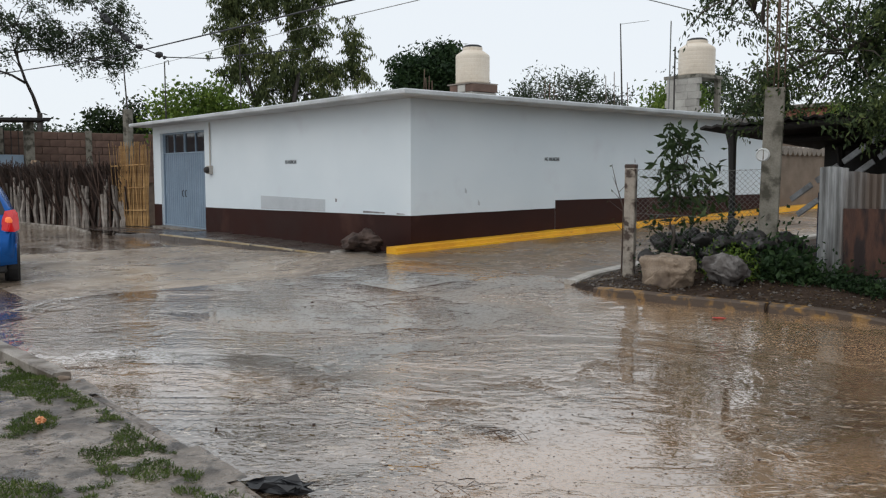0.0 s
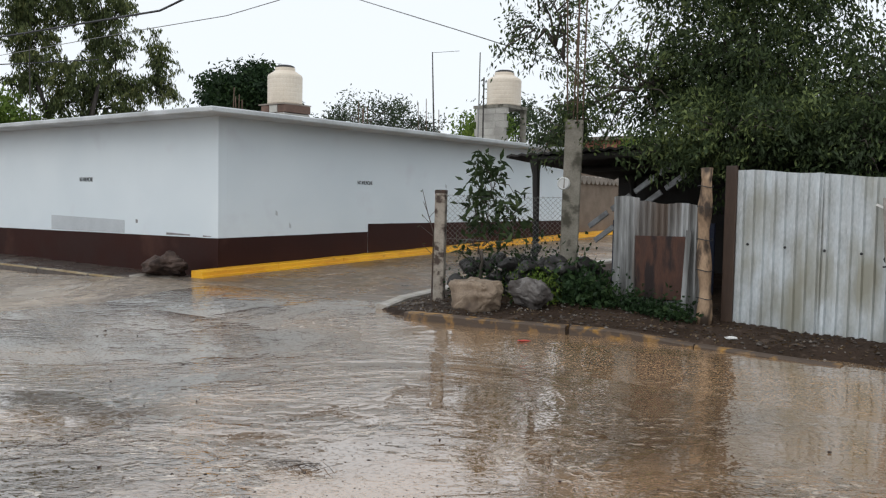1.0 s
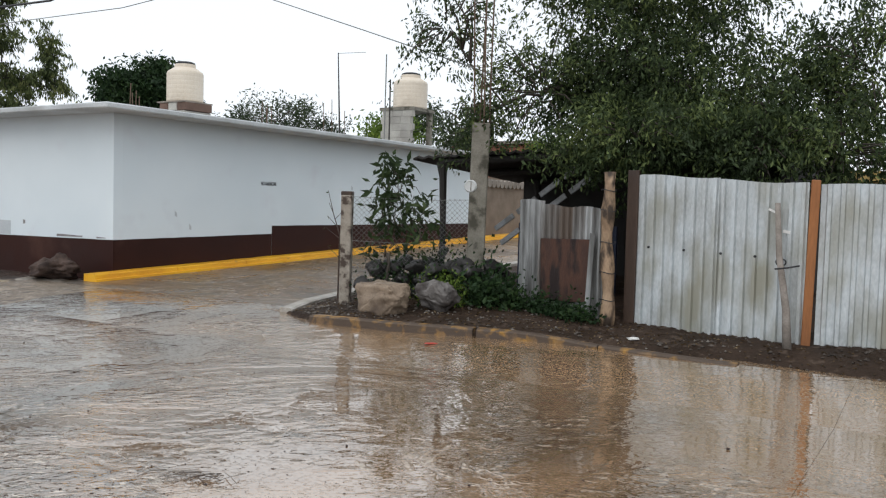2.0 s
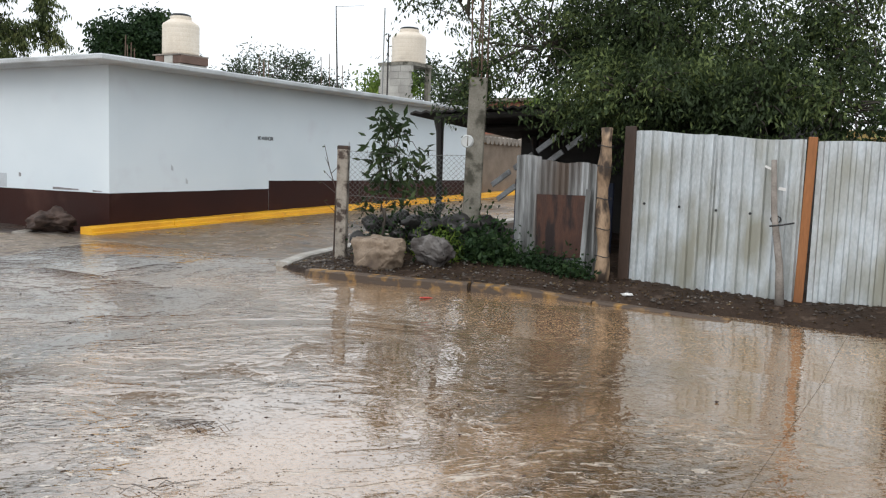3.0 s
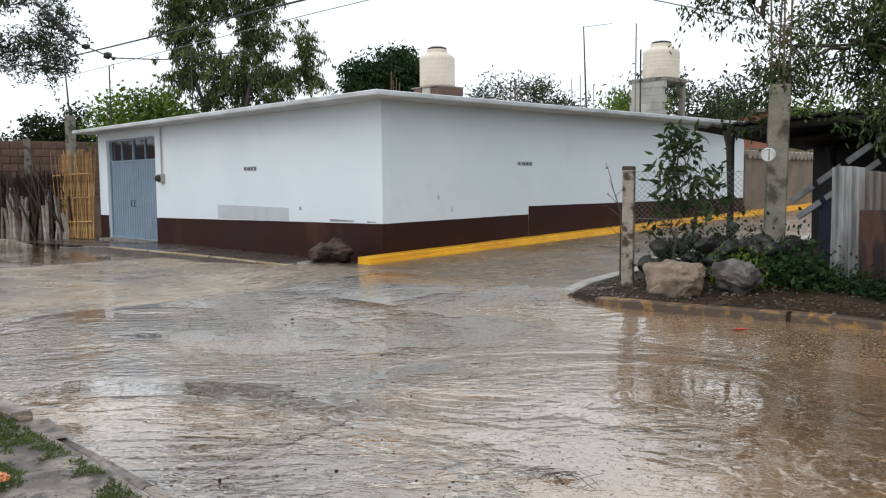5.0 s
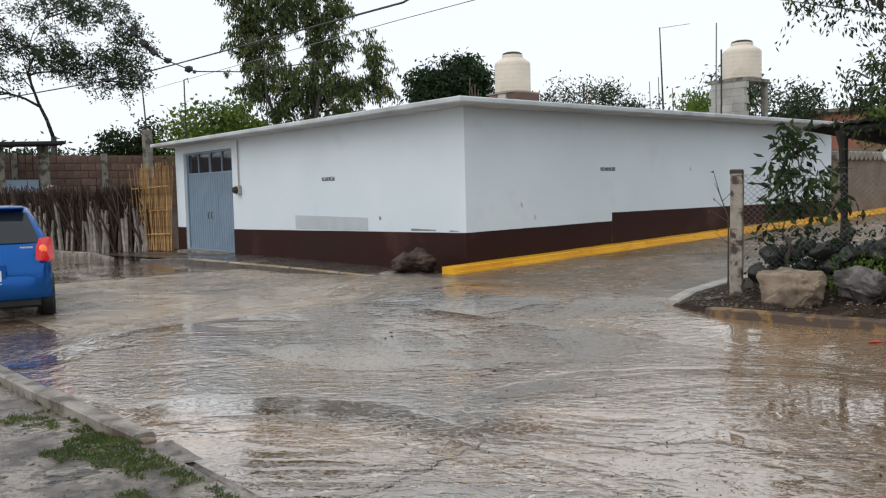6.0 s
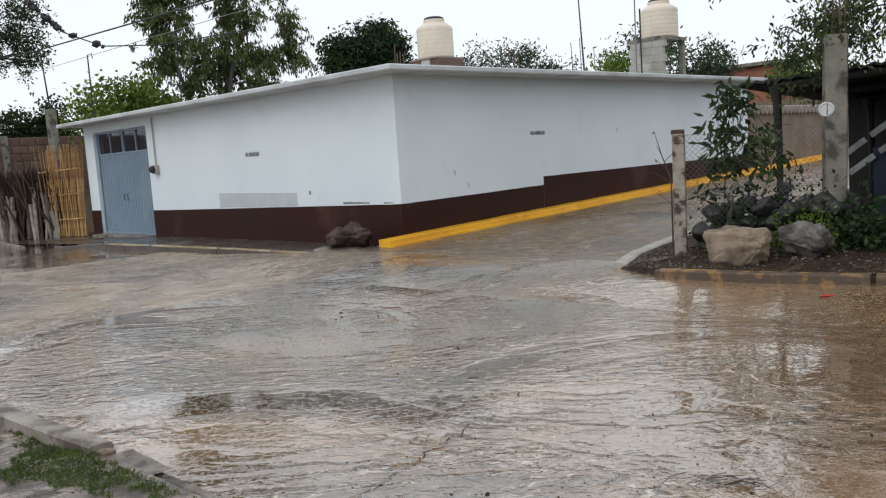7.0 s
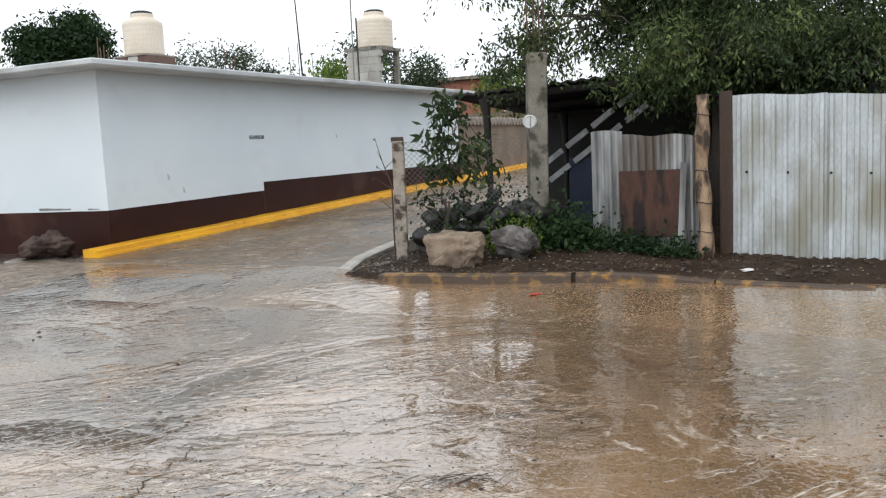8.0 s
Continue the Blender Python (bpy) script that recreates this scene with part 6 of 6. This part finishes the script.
# ---- cables ----
def cable(name, pts, r, label, mat):
    root = thing(name, pts[0], label, "cable")
    bm = bmesh.new()
    o = Vector(pts[0])
    out = []
    for a, b in zip(pts, pts[1:]):
        for q in range(8):
            out.append(Vector(a).lerp(Vector(b), q / 8) - o)
    out.append(Vector(pts[-1]) - o)
    tube(bm, out, r, 5)
    part("strand", bm, mat, root)
    return root


cable("power_cable", [(-36, 4.9, 4.8), (-28.5, 10.1, 5.62), (-12.86, 9.17, 4.92), (-6, 8.5, 5.6), (6, 7, 7)], 0.02, "black overhead power cable", M["cable"])
cable("thin_cable", [(-30, 10.0, 5.0), (-11.34, 7.83, 4.2), (-9.03, 7.64, 4.11), (-1, 6.8, 4.3)], 0.006, "thin grey overhead wire", M["wire"])
cable("service_drop", [(-16, 13, 7.2), (-7.99, 11.44, 4.44), (-4.83, 10.0, 3.35)], 0.009, "grey service wire running down into the tree", M["wire"])
string = cable("weed_string", [(-18.9, 4.5, 7.9), (-18.46, 5.72, 6.01), (-18.26, 6.3, 5.13), (-18.04, 6.89, 4.5), (-17.79, 7.49, 4.24), (-17.4, 8.4, 4.25), (-17.0, 10.4, 4.6)], 0.012, "overhead wire hung with dark tangled clumps", M["cable"])
for i in range(13):
    q = (0, 0.13, 0.19, 0.24, 0.32, 0.37, 0.43, 0.48, 0.54, 0.63, 0.74, 0.94, 1.0)[i]
    line = [Vector((-18.28, 6.24, 5.2)), Vector((-18.15, 6.61, 4.79)), Vector((-18.04, 6.89, 4.5)), Vector((-17.79, 7.49, 4.24))]
    k = min(int(q * 3), 2)
    p = line[k].lerp(line[k + 1], q * 3 - k) - Vector((-18.9, 4.5, 7.9))
    bm = bmesh.new()
    bmesh.ops.create_icosphere(bm, subdivisions=1, radius=0.045 + 0.02 * ((i * 7) % 3), matrix=Matrix.Translation(p) @ Matrix.Diagonal((1, 1.2, 0.8, 1)))
    for v in bm.verts:
        v.co += Vector((fr.uniform(-1, 1), fr.uniform(-1, 1), fr.uniform(-1, 1))) * 0.02
    part("clump", bm, M["cable"], string)

# ---- small things on the ground ----
def litter(name, at, size, mat, label, seed, turn=0):
    q = random.Random(seed)
    bm = bmesh.new()
    bmesh.ops.create_icosphere(bm, subdivisions=3, radius=0.5)
    for v in bm.verts:
        v.co += Vector((q.uniform(-1, 1), q.uniform(-1, 1), q.uniform(-1, 1))) * 0.16
        v.co *= 1 + 0.35 * noise.noise(v.co * 4 + Vector((seed, 0, 0)))
        v.co = Vector((v.co.x * size[0], v.co.y * size[1], max(v.co.z, -0.35) * size[2] + 0.35 * size[2]))
    ob = part(name, bm, mat)
    ob.matrix_basis = pose(*at, 0, 0, turn)
    return tagged(ob, label, "litter")


litter("plastic_bag", (-3.15, 2.2, 0.165), (0.27, 0.12, 0.08), M["black"], "crumpled black plastic bag on the road edge", 1, 35)
litter("paper_scrap", (-2.52, 8.85, vz(-2.52, 8.85)), (0.11, 0.06, 0.03), M["paper"], "small white paper scrap on the mud", 2, 20)
litter("red_wrapper", (-4.35, 7.85, float(road_z(-4.35, 7.85)) + 0.004), (0.12, 0.05, 0.015), M["redlitter"], "faded red wrapper in the puddle", 3, 50)
litter("orange_scrap", (-4.85, 1.55, 0.24), (0.06, 0.05, 0.04), M["orangelitter"], "small orange wrapper on the footway", 4)
for i, (x, y, s) in enumerate(((-8.36, 5.49, 0.055), (-8.2, 5.3, 0.03), (-7.9, 5.6, 0.025), (-4.0, 2.9, 0.03), (-3.6, 3.1, 0.022), (-2.2, 4.9, 0.03), (-1.9, 4.4, 0.025), (-2.9, 4.6, 0.03), (-4.3, 2.4, 0.03), (-3.5, 5.1, 0.022), (-0.9, 6.0, 0.035), (-4.9, 4.2, 0.02))):
    rock("pebble", (x, y, float(road_z(x, y))), (s, s * 0.8, s * 0.6), M["stonedark"], "small dark pebble on the wet road", 80 + i, 2, i * 40, "pebble", "pebbles on the road")


def twig_pile(at, label, seed, turn, n=26, L=0.5):
    root = thing("washed_twigs", pose(*at, 0, 0, turn), label, "twigs")
    q = random.Random(seed)
    for i in range(n):
        bm = bmesh.new()
        x, y = q.gauss(0, L * 0.32), q.gauss(0, 0.035)
        l, a = q.uniform(0.06, 0.26), q.gauss(0, 0.5)
        tube(bm, [(x - l / 2 * math.cos(a), y - l / 2 * math.sin(a), 0.008), (x, y, q.uniform(0.008, 0.03)), (x + l / 2 * math.cos(a), y + l / 2 * math.sin(a), 0.01)], q.uniform(0.0012, 0.0032), 4)
        part("twig", bm, M["plank"] if q.random() < 0.55 else M["greystick"], root)
    return root


twig_pile((-3.2, 3.6, 0.175), "drift of washed-up twigs and straw on the road", 7, 25)
twig_pile((-2.6, 2.9, 0.175), "drift of dark twigs on the road", 8, 60, 12, 0.3)

for i, (x, y, w) in enumerate(((-6.06, 2.02, 0.15), (-5.96, 1.95, 0.10), (-5.93, 2.08, 0.08))):
    rock("kerb_rubble", (x, y, float(base_z(x)) + 0.01), (w, w * 0.8, w * 0.7), M["adobe"], "broken ochre lump at the end of the kerb", 140 + i, 2, i * 50, "rubble", "kerb rubble")

# broken joint in the near slab
ck = random.Random(31)
cp = []
for i in range(40):
    q = i / 39
    cp.append(Vector((-4.45 - 0.3 * q + ck.uniform(-0.03, 0.03), 2.5 + 1.1 * q + ck.uniform(-0.02, 0.02), 0)))
bm = bmesh.new()
left, right = [], []
for i, p in enumerate(cp):
    w = 0.002 + 0.009 * abs(noise.noise(p * 3))
    z = float(road_z(p.x, p.y)) + 0.0035
    left.append(bm.verts.new((p.x - w, p.y, z))), right.append(bm.verts.new((p.x + w, p.y, z)))
for i in range(39):
    bm.faces.new((left[i], right[i], right[i + 1], left[i + 1]))
tagged(part("crack", bm, M["stonedark"], road, "ragged dark crack in the concrete"))

# gravel on the verge
rnd = np.random.default_rng(77)
gp = []
while len(gp) < 1500:
    x, y = rnd.uniform(-7.3, 2.0), rnd.uniform(8.2, 9.9)
    if verge_in(np.array(x), np.array(y)) > 0.08 and (x < -5.6 or rnd.random() < 0.3):
        gp.append((x, y, vz(x, y) + 0.006, rnd.uniform(0.008, 0.026)))
base_v = np.array([(1, 0, 0), (-1, 0, 0), (0, 1, 0), (0, -1, 0), (0, 0, 0.7), (0, 0, -0.7)], float)
base_f = [(0, 2, 4), (2, 1, 4), (1, 3, 4), (3, 0, 4), (2, 0, 5), (1, 2, 5), (3, 1, 5), (0, 3, 5)]
V, F = [], []
for i, (x, y, z, s) in enumerate(gp):
    a = rnd.uniform(0, 6)
    R = np.array([[math.cos(a), -math.sin(a), 0], [math.sin(a), math.cos(a), 0], [0, 0, 1]])
    V += ((base_v * s * rnd.uniform(0.6, 1.3, (6, 3))) @ R.T + (x, y, z)).tolist()
    F += [tuple(6 * i + k for k in f) for f in base_f]
me = bpy.data.meshes.new("gravel")
me.from_pydata(V, [], F)
tagged(link("gravel", me, M["gravelmix"]), "loose grey gravel scattered on the muddy verge", "gravel", kind="stuff")

# grit washed onto the footway and the road
V, F = [], []
for i in range(2800):
    x, y = (rnd.uniform(-9, -2.5), rnd.uniform(0.7, 1.95)) if i % 2 else (rnd.triangular(-7.0, -2.6, 0.8), rnd.triangular(2.2, 2.9, 6.5))
    z = float(bank_z(x, y)) if i % 2 else float(road_z(x, y))
    a, s = rnd.uniform(0, 6), rnd.uniform(0.002, 0.0065) * (1 if rnd.random() < 0.93 else 1.9)
    R = np.array([[math.cos(a), -math.sin(a), 0], [math.sin(a), math.cos(a), 0], [0, 0, 1]])
    V += ((base_v * s * (1.3, 0.9, 0.5) * rnd.uniform(0.6, 1.4, (6, 3))) @ R.T + (x, y, z + 0.001)).tolist()
    F += [tuple(6 * i + k for k in f) for f in base_f]
me = bpy.data.meshes.new("grit")
me.from_pydata(V, [], F)
tagged(link("grit", me, M["stonedark"]), "dark grit washed over the footway and wet road", "grit", kind="stuff")

# fallen leaves on the verge
fp = []
while len(fp) < 2600:
    x, y = rnd.uniform(-7.2, 2.2), rnd.uniform(8.2, 10.0)
    if verge_in(np.array(x), np.array(y)) > 0.1:
        fp.append((x, y, vz(x, y) + 0.006))
fallen = thing("fallen_leaves", (0, 0, 0), "wet brown fallen leaves and scraps on the mud", "leaves", kind="stuff")
fd = rnd.normal(size=(len(fp), 3)) * np.array([1, 1, 0.12])
leaves("leaf_litter", np.array(fp), fd, 0.04, 0.022, M["leaf_dead"], fallen, rnd, kind="stuff")

# grass tufts on the footway
P, D = [], []
while len(P) < 24000:
    x, y = rnd.uniform(-9.5, -2.2), rnd.uniform(0.6, 2.0)
    edge = float(lerp_at(x, [-11.4, -8.2, -6.1, 4], [1.74, 1.84, 1.98, 1.98]))
    if y > edge:
        continue
    near = max(0.0, 1 - (edge - y) / 0.4) if x < -5.3 else max(0.12, 0.8 - (edge - y) / 0.35)
    if noise.noise(Vector((x * 1.7, y * 2.6, 3.0))) + 0.5 * noise.noise(Vector((x * 7, y * 9, 1.0))) + 0.55 * near > 0.33 + (0.2 if x < -7.5 else 0):
        P.append((x, y, float(bank_z(x, y)))), D.append(rnd.normal(size=3) * 0.9 + np.array([0, 0, 0.8]))
P, D = [np.array(P)], [np.array(D)]
tuft = thing("grass_tufts", (0, 0, 0), "short wet grass tufts on the sandy footway", "grass", kind="stuff")
leaves("blades", np.concatenate(P), np.concatenate(D), 0.027, 0.006, M["grass"], tuft, rnd, kind="stuff")

# far houses behind the trees
fh = thing("far_house", (-21.4, 42, 0.5), "distant red-brick house with a flat grey roof", "house")
bm = bmesh.new()
box(bm, (0, 0, 2.2), (5, 3, 4.5))
part("wall", bm, M["redroof"], fh)
bm = bmesh.new()
box(bm, (0, 0, 4.55), (5.6, 3.6, 0.16))
part("roof", bm, M["kerb"], fh)
yh = thing("far_house", (-1.2, 21.5, 0.5), "distant ochre house with a cornice", "house")
bm = bmesh.new()
box(bm, (0, 0, 1.0), (1.6, 2, 2.3)), box(bm, (0, -0.03, 2.0), (1.8, 2.2, 0.12))
part("wall", bm, M["ochre"], yh)
